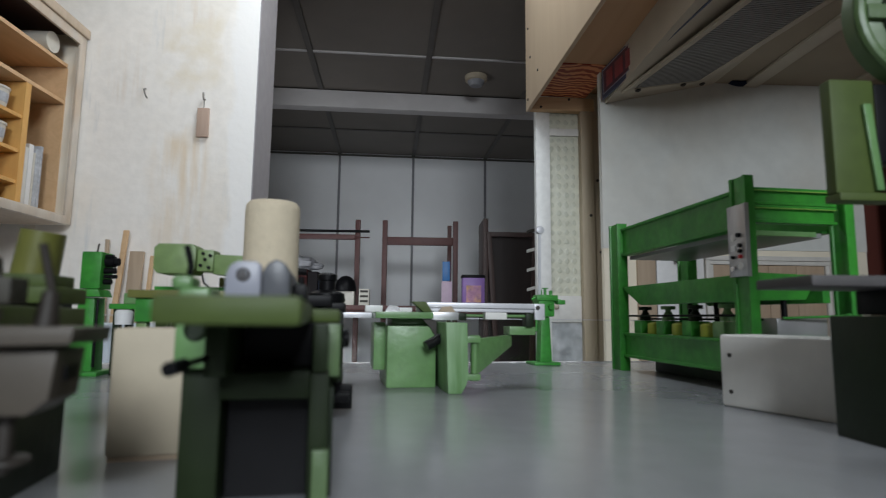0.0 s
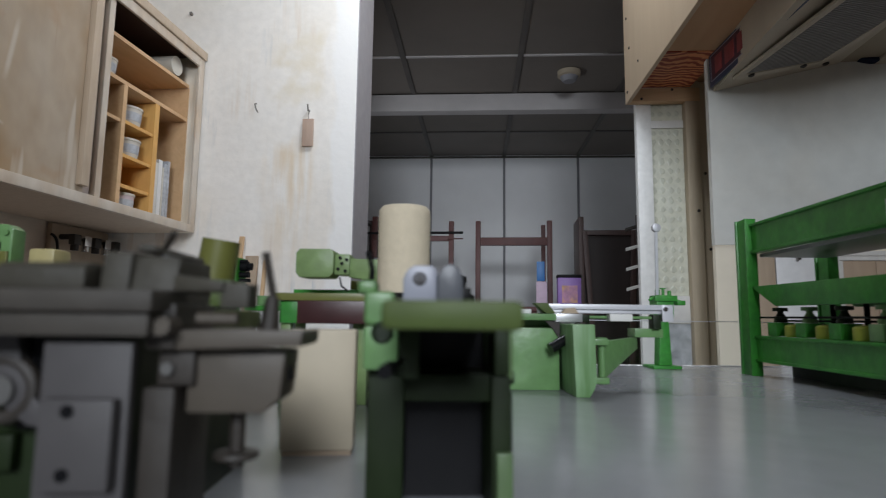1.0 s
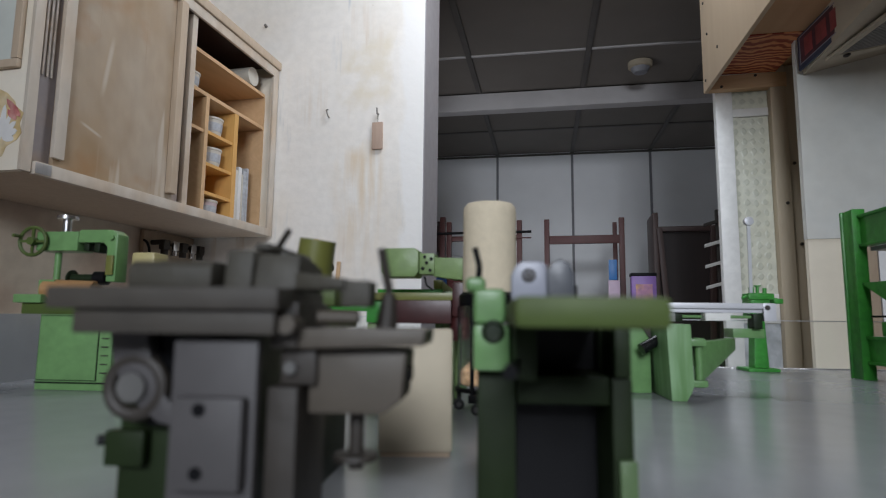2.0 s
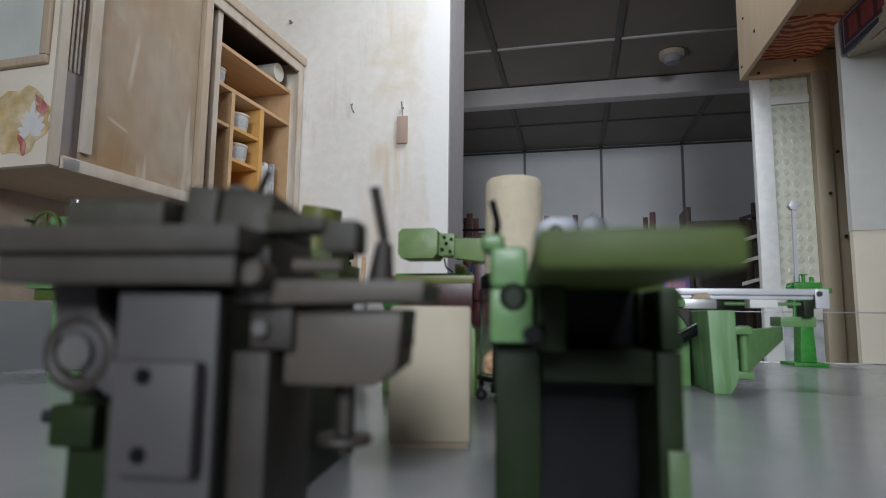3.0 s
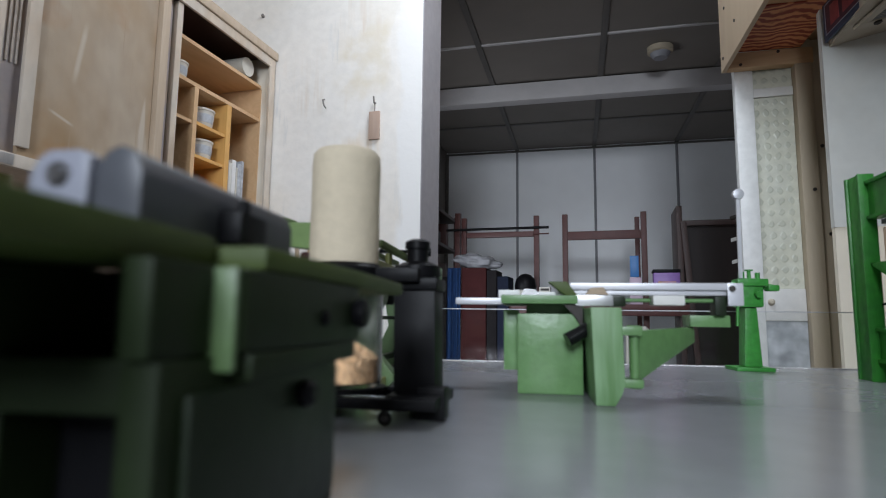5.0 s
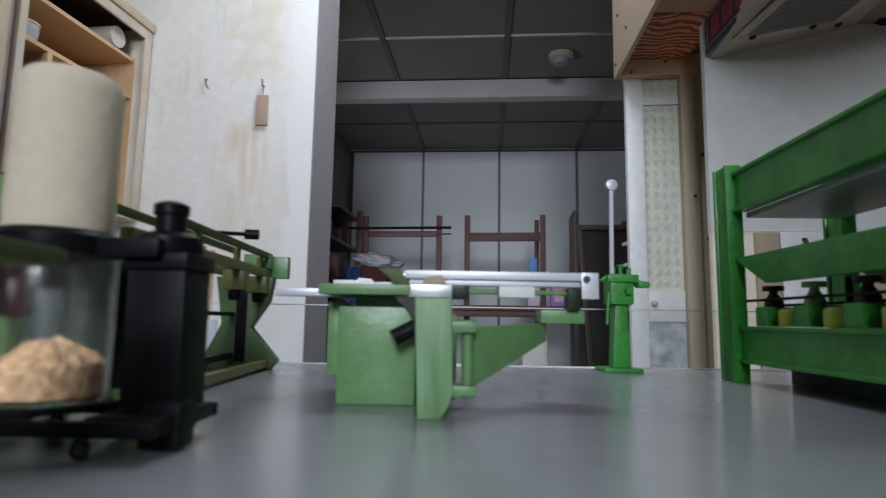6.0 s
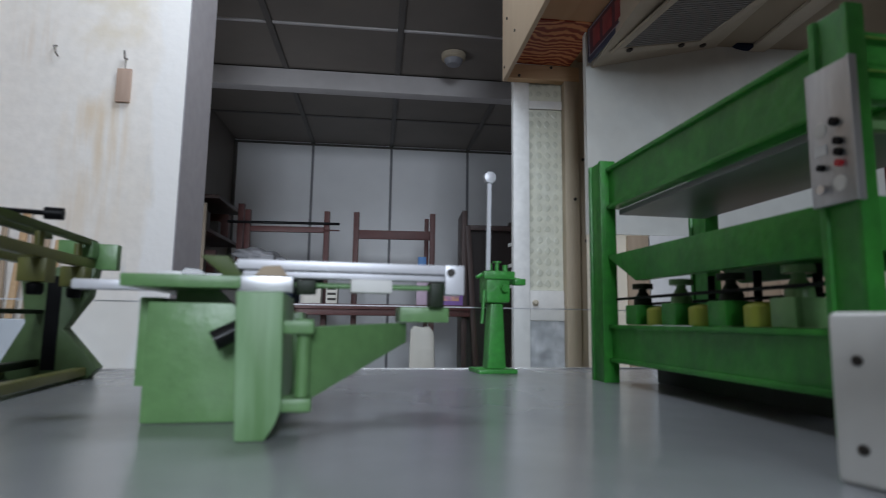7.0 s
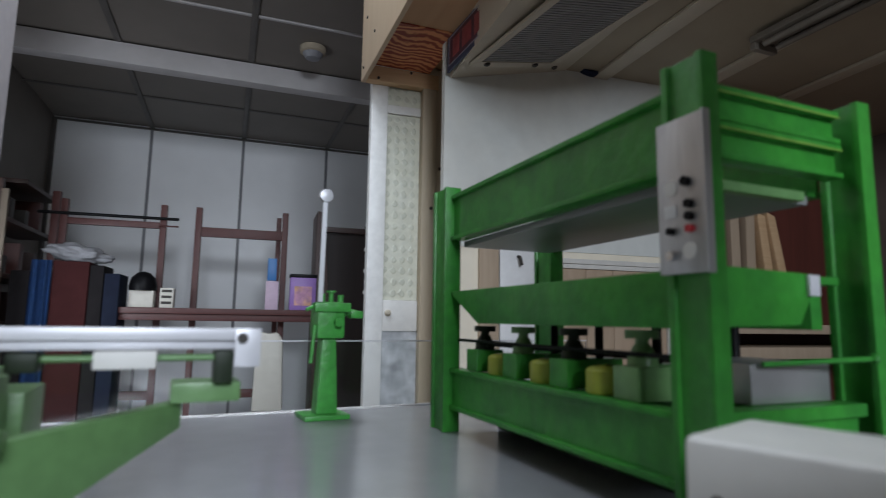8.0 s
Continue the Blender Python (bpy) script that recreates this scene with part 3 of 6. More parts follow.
part("shelf", [('b', CX + 0.014, CX1 - 0.045, 1.99, CY1 - 0.03, 1.020, 1.036)], M_SHELF, cab)
part("shelf", [('b', CX + 0.014, CX1 - 0.05, 1.99, 2.133, 0.86, 0.874)], M_SHELF, cab)
part("divider", [('b', CX + 0.014, CX1 - 0.045, 2.135, 2.157, CZ0 + 0.023, 1.019)], M_SHELF, cab)
part("divider", [('b', CX + 0.014, CX1 - 0.045, 2.345, 2.375, CZ0 + 0.023, 1.019)], M_OCHRE, cab, "ochre wooden divider")
for z in (0.865, 0.725, 0.60):
    part("shelf", [('b', CX + 0.014, CX1 - 0.05, 2.158, 2.344, z, z + 0.014)], M_OCHRE, cab)
picture = part("glazed_frame", [('b', -1.78, -1.508, CY0 - 0.016, CY0 - 0.001, 0.770, 0.794, 0.003), ('b', -1.78, -1.755, CY0 - 0.016, CY0 - 0.001, 0.795, 1.30, 0.003),
                                ('b', -1.533, -1.508, CY0 - 0.016, CY0 - 0.001, 0.795, 1.30, 0.003), ('b', -1.78, -1.508, CY0 - 0.016, CY0 - 0.001, 1.301, 1.325, 0.003)],
               M_FRAMEW, cab, "worn wooden frame on the end panel")
part("pane", [('b', -1.754, -1.534, CY0 - 0.009, CY0 - 0.006, 0.795, 1.30)], mat("dull_pane", (0.64, 0.68, 0.64), 0.2, vary=0.1, scale=6), picture, "dull grey glass pane")
part("ochre_round", [('p', [(-1.60 + (0.105 + 0.012 * math.sin(2.3 * k) + 0.008 * math.sin(0.9 * k)) * math.cos(k * 0.2618), 0.61 + (0.100 + 0.010 * math.sin(1.7 * k)) * math.sin(k * 0.2618)) for k in range(24)], 'y', CY0 - 0.0016, CY0 - 0.0004)],
     mat("ochre_paint", (0.62, 0.46, 0.22), 0.6, vary=0.25, scale=26, big=18, mix=0.8, second=(0.74, 0.64, 0.46)), cab, "ochre brushed round")
M_ROSE = mat("dull_red_paint", (0.46, 0.13, 0.13), 0.6, vary=0.25, scale=40, second=(0.66, 0.40, 0.36), mix=0.8, big=30)


def stroke(x, z, ang, length, w, lift):
    """A tapered brush stroke on the end panel."""
    u, v = (math.cos(ang), math.sin(ang)), (-math.sin(ang), math.cos(ang))
    pts = [(0, 0.2), (0.25, 0.75), (0.6, 1.0), (0.9, 0.6), (1.0, 0.0), (0.85, -0.5), (0.5, -0.8), (0.2, -0.6)]
    return ('p', [(x + length * a * u[0] + w * b_ * v[0], z + length * a * u[1] + w * b_ * v[1]) for a, b_ in pts], 'y', CY0 - 0.0022 - lift, CY0 - 0.0017)


for k, (ang, ln) in enumerate(((1.2, 0.072), (1.55, 0.095), (1.9, 0.070), (2.3, 0.060), (0.75, 0.062), (0.3, 0.055), (2.8, 0.052), (-0.2, 0.045), (3.3, 0.045))):
    part("white_stroke", [stroke(-1.552, 0.572, ang, ln, 0.010 + 0.002 * (k % 3), 0.0001 * k)], M_WHITE, cab, "white brush stroke")
for k, (x, z, ang, ln) in enumerate(((-1.548, 0.682, -0.80, 0.078), (-1.540, 0.650, -0.75, 0.045), (-1.600, 0.570, -0.9, 0.055), (-1.580, 0.550, -1.4, 0.045))):
    part("red_stroke", [stroke(x, z, ang, ln, 0.011, 0.001 + 0.0001 * k)], M_ROSE, cab, "dull red brush stroke")
part("corner_plate", [('b', CX1 + 0.0202, CX1 + 0.0222, CY0 + 0.036, CY0 + 0.085, CZ0, CZ0 + 0.03, 0.0006)], M_PLATE, cab, "grey metal corner plate")
tub(-1.60, 2.255, 0.8795, 0.055, 0.085, M_TUB, "milky plastic tub with a faded label, in the cupboard")
tub(-1.60, 2.255, 0.7395, 0.055, 0.085, M_TUB, "milky plastic tub with a faded label, in the cupboard")
tub(-1.60, 2.25, 0.5005, 0.052, 0.09, M_PINK, "pale pink plastic tub, in the cupboard")
tub(-1.60, 2.085, 1.0365, 0.05, 0.075, M_TUB, "milky plastic tub on the upper cupboard shelf")
jug = thing("plastic_roll", (-1.60, 2.45, 1.2065), 0, "rolled grey sheet lying on the top shelf", "roll")
part("roll", [('r', (-1.62, 2.47, 1.252), [(0.033, -0.08), (0.045, -0.08), (0.045, 0.09), (0.033, 0.09)], 24, 'x')], M_TUB, jug)
for k, (w, h, c) in enumerate(((0.020, 0.27, M_WHITEBOX), (0.028, 0.29, M_WHITE), (0.012, 0.26, M_TUB), (0.024, 0.28, M_LABEL), (0.016, 0.30, M_LABEL))):
    y0 = 2.41 + sum((0.022, 0.030, 0.014, 0.026, 0.018)[:k]) + 0.002
    single("folder", [('b', -1.80, -1.56, y0, y0 + w, 0.5005, 0.5005 + h, 0.002)], c, (-1.7, y0, 0.5005), 0,
           "upright paper folder standing in the cupboard", "folder", "folders in the cupboard")

# the tag and hooks on the plaster wall
M_TAG = wood("weathered_tag_wood", (0.50, 0.375, 0.30), (0.42, 0.30, 0.235), 20, 0.6, axis=2, contrast=0.9)
M_NAIL = mat("dull_grey_nail", (0.20, 0.185, 0.17), 0.5, vary=0.15, scale=40)
WY = 2.633
tag_ = thing("wooden_tag", (-0.935, WY - 0.02, 0.9), 0, "small pale wooden tag hanging on a nail on the plaster wall", "tag")
part("plate", [('b', -0.962, -0.908, WY - 0.016, WY - 0.004, 0.895, 1.03, 0.002)], M_TAG, tag_)
part("nail", [('t', [(-0.935, WY - 0.001, 1.075), (-0.935, WY - 0.02, 1.07), (-0.937, WY - 0.022, 1.10)], 0.004), ('t', [(-0.935, WY - 0.01, 1.03), (-0.933, WY - 0.014, 1.07)], 0.0018)], M_NAIL, tag_, "bent dark nail with a wire")
single("wall_hook", [('t', [(-1.205, WY - 0.001, 1.12), (-1.205, WY - 0.02, 1.11), (-1.195, WY - 0.022, 1.08), (-1.19, WY - 0.012, 1.07)], 0.0032)],
       M_NAIL, (-1.2, WY, 1.1), 0, "dark bent nail in the plaster wall", "nail")
single("wall_nail", [('c', (-1.573, WY - 0.001, 1.60), (-1.573, WY - 0.014, 1.603), 0.008)], M_NAIL, (-1.573, WY, 1.6), 0, "dark nail head in the plaster wall", "nail")
single("base_unit", [('b', -1.90, -1.08, 2.25, 2.62, FLOOR, 0.055, 0.004)], mat("pale_blue_laminate", (0.60, 0.66, 0.74), 0.35, vary=0.05, scale=6), (-1.4, 2.4, FLOOR), 0,
       "pale blue low cupboard against the plaster wall", "cupboard")

# the door leaf beside the opening
def patterned_glass():
    """Yellowish glass pressed with staggered rows of small leaf motifs."""
    m = mat("patterned_glass", (0.60, 0.60, 0.49), 0.35, vary=0.10, scale=38, bump=0.0, big=14, mix=0.5, second=(0.66, 0.67, 0.58))
    nt = m.node_tree
    bs = nt.nodes["Principled BSDF"]
    src = bs.inputs["Base Color"].links[0].from_socket
    sep = nt.nodes.new("ShaderNodeSeparateXYZ")
    co = nt.nodes.new("ShaderNodeTexCoord")
    nz = nt.nodes.new("ShaderNodeTexNoise")
    nz.inputs["Scale"].default_value = 26
    ad = nt.nodes.new("ShaderNodeVectorMath")
    ad.operation = 'MULTIPLY_ADD'
    ad.inputs[1].default_value = (0.022, 0.022, 0.022)
    nt.links.new(co.outputs["Object"], nz.inputs[0])
    nt.links.new(nz.outputs["Color"], ad.inputs[0])
    nt.links.new(co.outputs["Object"], ad.inputs[2])
    nt.links.new(ad.outputs[0], sep.inputs[0])

    def calc(op, p, q):
        n = nt.nodes.new("ShaderNodeMath")
        n.operation = op
        for i, v in enumerate((p, q)):
            if isinstance(v, (int, float)):
                n.inputs[i].default_value = v
            elif v is not None:
                nt.links.new(v, n.inputs[i])
        return n.outputs[0]

    u = calc('MULTIPLY', sep.outputs[0], 2 * math.pi / 0.075)
    v = calc('MULTIPLY', sep.outputs[2], 2 * math.pi / 0.095)
    lattice = calc('MULTIPLY', calc('SINE', calc('ADD', u, v), None), calc('SINE', calc('SUBTRACT', u, v), None))
    k = nt.nodes.new("ShaderNodeMapRange")
    k.inputs[1].default_value, k.inputs[2].default_value = 0.15, 0.6
    nt.links.new(lattice, k.inputs[0])
    mx = nt.nodes.new("ShaderNodeMixRGB")
    mx.inputs[2].default_value = (0.44, 0.46, 0.38, 1)
    nt.links.new(calc('MULTIPLY', k.outputs[0], 0.45), mx.inputs[0])
    nt.links.new(src, mx.inputs[1])
    nt.links.new(mx.outputs[0], bs.inputs["Base Color"])
    bp = nt.nodes.new("ShaderNodeBump")
    bp.inputs["Strength"].default_value, bp.inputs["Distance"].default_value = 0.35, 0.004
    nt.links.new(k.outputs[0], bp.inputs["Height"])
    nt.links.new(bp.outputs[0], bs.inputs["Normal"])
    return m


JY = 2.84
M_GLOSSW = mat("glossy_white_paint", (0.77, 0.77, 0.75), 0.42, vary=0.08, scale=30, bump=0.1, big=12, mix=0.3)
leaf = thing("folded_door", (0.75, JY, FLOOR), 0, "white-framed door leaf with a patterned glass pane", "door")
part("stile", [('b', 0.640, 0.712, JY, JY + 0.05, FLOOR, 1.95, 0.004)], M_GLOSSW, leaf, "white painted stile")
part("pane", [('b', 0.7125, 0.862, JY + 0.018, JY + 0.026, 0.205, 1.015)],
     patterned_glass(), leaf, "yellowish patterned pane")
part("pane", [('b', 0.7125, 0.862, JY + 0.018, JY + 0.026, 1.055, 1.94)], bpy.data.materials["patterned_glass"], leaf, "yellowish patterned pane")
part("rail", [('b', 0.7125, 0.862, JY + 0.006, JY + 0.044, 1.016, 1.054, 0.003)], M_WHITEBOX, leaf)
part("lock_rail", [('b', 0.7125, 0.862, JY + 0.006, JY + 0.044, 0.075, 0.204, 0.003)], M_WHITEBOX, leaf)
part("knob", [('r', (0.735, JY + 0.006, 0.15), [(0.012, 0), (0.014, -0.006), (0.006, -0.016)], 16, 'y')], M_STRIP, leaf)
part("kick_panel", [('b', 0.7125, 0.862, JY + 0.012, JY + 0.03, FLOOR, 0.074)], mat("grey_marbled_panel", (0.38, 0.40, 0.42), 0.4, vary=0.3, scale=22, big=9, second=(0.60, 0.62, 0.64), mix=0.9), leaf, "grey marbled kick panel")
post = thing("board_post", (0.93, JY, FLOOR), 0, "brown weathered boards beside the door leaf", "board")
for x0, x1, dy in ((0.863, 0.925, 0.0), (0.927, 1.03, 0.012)):
    part("plank", [('b', x0, x1, JY - 0.03 + dy, JY + 0.04, FLOOR, 1.235, 0.003)], M_POST, post)
for x, y, z in ((0.945, JY - 0.019, 0.78), (0.905, JY - 0.031, 0.60), (0.955, JY - 0.019, 0.42)):
    part("screw", [('c', (x, y, z), (x, y - 0.005, z), 0.007)], M_DKGREY, post)

# the boxed edge of the loft
bulk = thing("plywood_bulkhead", (0.591, 2.837, 1.134), 3.0, "light plywood boxing along the edge of the loft", "boxing")
part("side_board", [('b', 0.591, 0.609, 0.95, 2.837, 1.134, 2.395, 0.002)], M_PLY, bulk, "light plywood board")
part("end_batten", [('b', 0.610, 0.93, 2.79, 2.837, 1.134, 1.20, 0.003)], M_PINE, bulk, "pine batten")
for x, z in ((0.80, 1.19), (0.655, 1.145)):
    part("screw", [('c', (x, 2.7895, z), (x, 2.785, z), 0.006)], M_DKGREY, bulk)
for y, z in ((2.74, 1.38), (2.79, 1.18), (2.60, 1.25), (2.78, 1.55), (2.2, 1.7)):
    part("screw", [('c', (0.5905, y, z), (0.587, y, z), 0.006)], M_DKGREY, bulk)
def grain_red():
    m = bpy.data.materials.new("red_grained_plywood")
    m.use_nodes = True
    nt = m.node_tree
    bs = nt.nodes["Principled BSDF"]
    co = nt.nodes.new("ShaderNodeTexCoord")
    mp = nt.nodes.new("ShaderNodeMapping")
    mp.inputs["Scale"].default_value = (2.2, 2.2, 1.0)
    nt.links.new(co.outputs["Object"], mp.inputs[0])
    w = nt.nodes.new("ShaderNodeTexWave")
    w.wave_type, w.bands_direction = 'BANDS', 'Y'
    w.inputs["Scale"].default_value, w.inputs["Distortion"].default_value = 4.2, 16.0
    w.inputs["Detail"].default_value, w.inputs["Detail Scale"].default_value = 3.0, 0.7
    nt.links.new(mp.outputs[0], w.inputs[0])
    r = nt.nodes.new("ShaderNodeValToRGB")
    r.color_ramp.elements[0].color, r.color_ramp.elements[1].color = (0.30, 0.045, 0.022, 1), (0.72, 0.30, 0.13, 1)
    r.color_ramp.elements[0].position, r.color_ramp.elements[1].position = 0.25, 0.8
    nt.links.new(w.outputs[0], r.inputs[0])
    nt.links.new(r.outputs[0], bs.inputs["Base Color"])
    bs.inputs["Roughness"].default_value = 0.55
    return m


part("underside", [('b', 0.610, 0.884, 2.42, 2.789, 1.201, 1.215)], grain_red(), bulk, "red-brown plywood with strong grain")
part("underside", [('b', 0.610, 0.884, 0.95, 2.419, 1.206, 1.22)], M_PLYB, bulk, "plain brown plywood")
sign = thing("sign_board", (0.872, 2.48, 1.06), 5.0, "long dark red sign with a navy border under the loft", "sign")
part("board", [('b', 0.864, 0.872, 1.30, 2.48, 1.062, 1.20, 0.001)], mat("navy_border", (0.035, 0.05, 0.10), 0.5, vary=0.2, scale=30), sign, "navy board")
part("field", [('b', 0.8615, 0.8638, 1.33, 2.455, 1.082, 1.186)], mat("dark_red_field", (0.085, 0.028, 0.045), 0.5, vary=0.2, scale=30), sign, "dark red field")
part("inner_line", [('b', 0.8605, 0.8614, 1.33, 2.455, 1.078, 1.082), ('b', 0.8605, 0.8614, 1.33, 2.455, 1.186, 1.19), ('b', 0.8605, 0.8614, 2.455, 2.459, 1.078, 1.19)], M_LAV, sign)
yy = 2.42
for k in range(11):
    w = (0.06, 0.075, 0.05, 0.07, 0.065, 0.08, 0.05, 0.07, 0.06, 0.07, 0.06)[k]
    part("lettering", [('b', 0.8600, 0.8614, yy - w, yy, 1.098, 1.17, 0.0004)], mat("faded_letter", (0.30, 0.055, 0.06), 0.5, vary=0.2, scale=30) if k == 0 else bpy.data.materials["faded_letter"], sign, "faded lettering bar")
    yy -= w + 0.025

# the vent in the soffit
M_GAPFILL = mat("dark_navy_fill", (0.016, 0.022, 0.045), 0.9, vary=0.2, scale=40, spec=0.1)
SL = math.degrees(math.atan2(0.105, 0.5))
vent = thing("soffit_vent", (0.925, 2.26, 1.0615), 0, "ivory soffit vent with fine grey slats", "vent")
vent.matrix_world = pose(0.945, 2.345, 1.0657, 0, -SL, 9)
def vpart(name, shapes, material, label=""):
    ob = new(name, mesh_of(name, shapes, material))
    ob.parent = vent
    return tagged(ob, label) if label else ob
vpart("frame", [('b', -0.03, 0.36, -0.012, 0.03, -0.012, 0.0, 0.003), ('b', -0.03, 0.0, -0.95, -0.012, -0.012, 0.0, 0.003),
                ('b', 0.32, 0.36, -0.95, -0.012, -0.012, 0.0, 0.003)], M_STRIP)
vpart("backing", [('b', 0.0, 0.32, -0.95, -0.012, -0.003, -0.001)], M_JOINT)
slat = mesh_of("slat", [('b', 0.0, 0.32, -0.0045, 0.0045, -0.010, -0.0035, 0.001)], mat("grey_slat", (0.26, 0.255, 0.245), 0.5, vary=0.08, scale=20))
for k in range(62):
    ob = new("slat", slat)
    ob.parent = vent
    ob.location = (0, -0.022 - 0.0148 * k, 0)
for x, y in ((0.03, 0.0), (0.25, 0.0), (0.36, 0.02)):
    vpart("screw", [('r', (x, y, -0.012), [(0.012, 0), (0.012, -0.006), (0.004, -0.01)], 14)], M_DKGREY)
# wedge added for the blue-black gap where soffit meets wall
single("navy_gap_wedge", [('p', [(1.452, 1.1635), (1.470, 1.156), (1.500, 1.150), (1.560, 1.151), (1.585, 1.1635)], 'y', 2.460, 2.497, 0.002)], M_GAPFILL, (1.51, 2.48, 1.15), 0, "dark navy wedge added for the dark gap under the loft ceiling", "rag")
lamp = thing("fluorescent_lamp", (1.93, 1.9, 1.164), 4, "switched-off fluorescent lamp on the loft ceiling", "lamp")
M_HOUSING = mat("grey_brown_lamp_housing", (0.20, 0.175, 0.145), 0.5, vary=0.15, scale=16, bump=0.05)
part("housing", [('b', 1.865, 1.985, 1.10, 2.02, 1.125, 1.149, 0.004)], M_HOUSING, lamp, "grey-brown sheet metal housing")
for x in (1.89, 1.955):
    part("tube", [('c', (x, 1.14, 1.112), (x, 1.98, 1.112), 0.012)], M_HOUSING, lamp)
part("end_cap", [('b', 1.87, 1.98, 2.0, 2.022, 1.098, 1.124, 0.003)], M_HOUSING, lamp)
M_CASING = mat("white_painted_casing", (0.66, 0.64, 0.60), 0.5, vary=0.08, scale=20, bump=0.1, big=6)
hatch = thing("panelled_hatch", (1.6, 2.5, FLOOR), 0, "brown boarded hatch in a white moulded casing", "hatch")
part("casing", [('b', 1.305, 1.885, 2.478, 2.5045, 0.352, 0.372, 0.003), ('b', 1.318, 1.872, 2.486, 2.5045, 0.334, 0.3515, 0.002)], M_CASING, hatch, "white moulded head")
for x0, x1, x2 in ((1.305, 1.325, 1.340), (1.885, 1.863, 1.845)):
    part("casing", [('b', min(x0, x1), max(x0, x1), 2.480, 2.5045, FLOOR, 0.3515, 0.003), ('b', min(x1, x2), max(x1, x2), 2.487, 2.5045, FLOOR, 0.3335, 0.002)], M_CASING, hatch, "white moulded side")
M_HATCH = wood("faded_brown_board", (0.50, 0.38, 0.27), (0.36, 0.26, 0.18), 10, 0.6, axis=2, contrast=1.0)
for k in range(4):
    part("board", [('b', 1.341 + 0.126 * k, 1.341 + 0.126 * k + 0.1245, 2.496, 2.5048, FLOOR, 0.3330, 0.002)], M_HATCH, hatch)
single("wall_strip", [('b', 1.005, 1.085, 2.487, 2.504, FLOOR, 0.395, 0.003)], M_BOARDS, (1.05, 2.5, FLOOR), 0, "brown vertical board on the cream wall", "board")
single("wall_sheet", [('b', 1.09, 1.30, 2.490, 2.504, FLOOR, 0.398, 0.002)], M_WHITE, (1.2, 2.5, FLOOR), 0, "white panel on the cream wall", "panel")
single("panel_hook", [('t', [(1.165, 2.489, 0.37), (1.165, 2.470, 0.365), (1.17, 2.465, 0.335)], 0.006)], M_DKGREY, (1.165, 2.5, 0.35), 0, "dark hook on the white panel", "hook")

# stacked timber by the dark red wall
for k, (x, l, dx) in enumerate(((2.41, 0.59, 0.02), (2.52, 0.53, 0.06), (2.61, 0.53, 0.10), (2.28, 0.77, 0.0), (2.35, 0.82, -0.02))):
    single("timber_stick", [('p', [(x, 0.13), (x + 0.05, 0.13), (x + 0.05 - dx, 0.13 + l - 0.02), (x - dx, 0.13 + l)], 'y', 2.60 - 0.01 * k, 2.65 - 0.01 * k, 0.003)], M_PINE if k < 3 else M_BOARDS,
           (x, 2.62, 0.13), 0, "upright length of sawn timber leaning on the bench", "timber", "leaning timber")
single("timber_bench", [('b', 2.06, 3.2, 2.35, 2.74, 0.085, 0.125, 0.004), ('b', 2.06, 3.2, 2.37, 2.74, -0.02, 0.03, 0.004),
                        ('b', 2.08, 2.16, 2.4, 2.48, FLOOR, -0.021, 0.003), ('b', 3.1, 3.18, 2.4, 2.48, FLOOR, -0.021, 0.003), ('b', 2.08, 2.14, 2.42, 2.5, 0.031, 0.084), ('b', 3.1, 3.16, 2.42, 2.5, 0.031, 0.084)], M_BOARDS, (2.6, 2.5, FLOOR), 0, "rough timber bench with a lower shelf", "bench")

# wires and fittings under the cupboard
fit_board = thing("pipe_board", (-1.94, 2.45, 0.30), 0, "wooden board with metal clamps and hoses under the cupboard", "tool board")
part("board", [('b', -1.949, -1.925, 2.28, 2.625, 0.30, 0.475, 0.003)], M_BOARDS, fit_board)
for k in range(5):
    y = 2.33 + 0.063 * k
    part("clamp", [('c', (-1.924, y, 0.42), (-1.86, y, 0.42), 0.012), ('b', -1.87, -1.84, y - 0.02, y + 0.02, 0.385, 0.43, 0.004), ('c', (-1.855, y, 0.36), (-1.855, y, 0.384), 0.016)], M_STEEL if k % 2 else M_DKGREY, fit_board)
part("hose", [('t', [(-1.90, 2.25 + 0.04 * math.sin(a), 0.36 + 0.06 * math.cos(a)) for a in [0.3 * i for i in range(14)]], 0.006)], M_BLACK, fit_board, "black bent hose")


# ---- the back room's things ----
RY = 4.99
def rack(x0, x1, y, bars, label):
    r = thing("storage_rack", ((x0 + x1) / 2, y, FLOOR), 0, label, "rack", "red-brown frames")
    for x in (x0, x1):
        part("post", [('b', x - 0.022, x + 0.022, y - 0.02, y + 0.02, FLOOR, 0.93, 0.004)], M_RACK, r)
    for z0, z1 in bars:
        part("cross_bar", [('b', x0 + 0.023, x1 - 0.023, y - 0.016, y + 0.016, z0, z1, 0.003)], M_RACK, r)
    return r
r1 = rack(-0.240, 0.375, RY, ((0.715, 0.785), (-0.45, -0.39)), "red-brown painted timber rack frame against white panels")
part("post", [('b', 0.315, 0.352, RY + 0.19, RY + 0.22, FLOOR, 0.925, 0.004)], M_RACK, r1)
r2 = rack(-1.10, -0.475, RY, ((0.755, 0.80), (-0.45, -0.39)), "red-brown painted timber rack frame with a dark rod")
part("post", [('b', -1.20, -1.15, RY + 0.05, RY + 0.09, FLOOR, 0.99, 0.004)], M_RACK, r2)
part("rod", [('c', (-1.25, RY - 0.034, 0.825), (-0.37, RY - 0.034, 0.825), 0.011)], M_BLACK, r2, "dark metal rod")
part("thin_rod", [('c', (-0.50, RY - 0.034, 0.772), (-0.37, RY - 0.034, 0.772), 0.006)], M_RACK, r2)
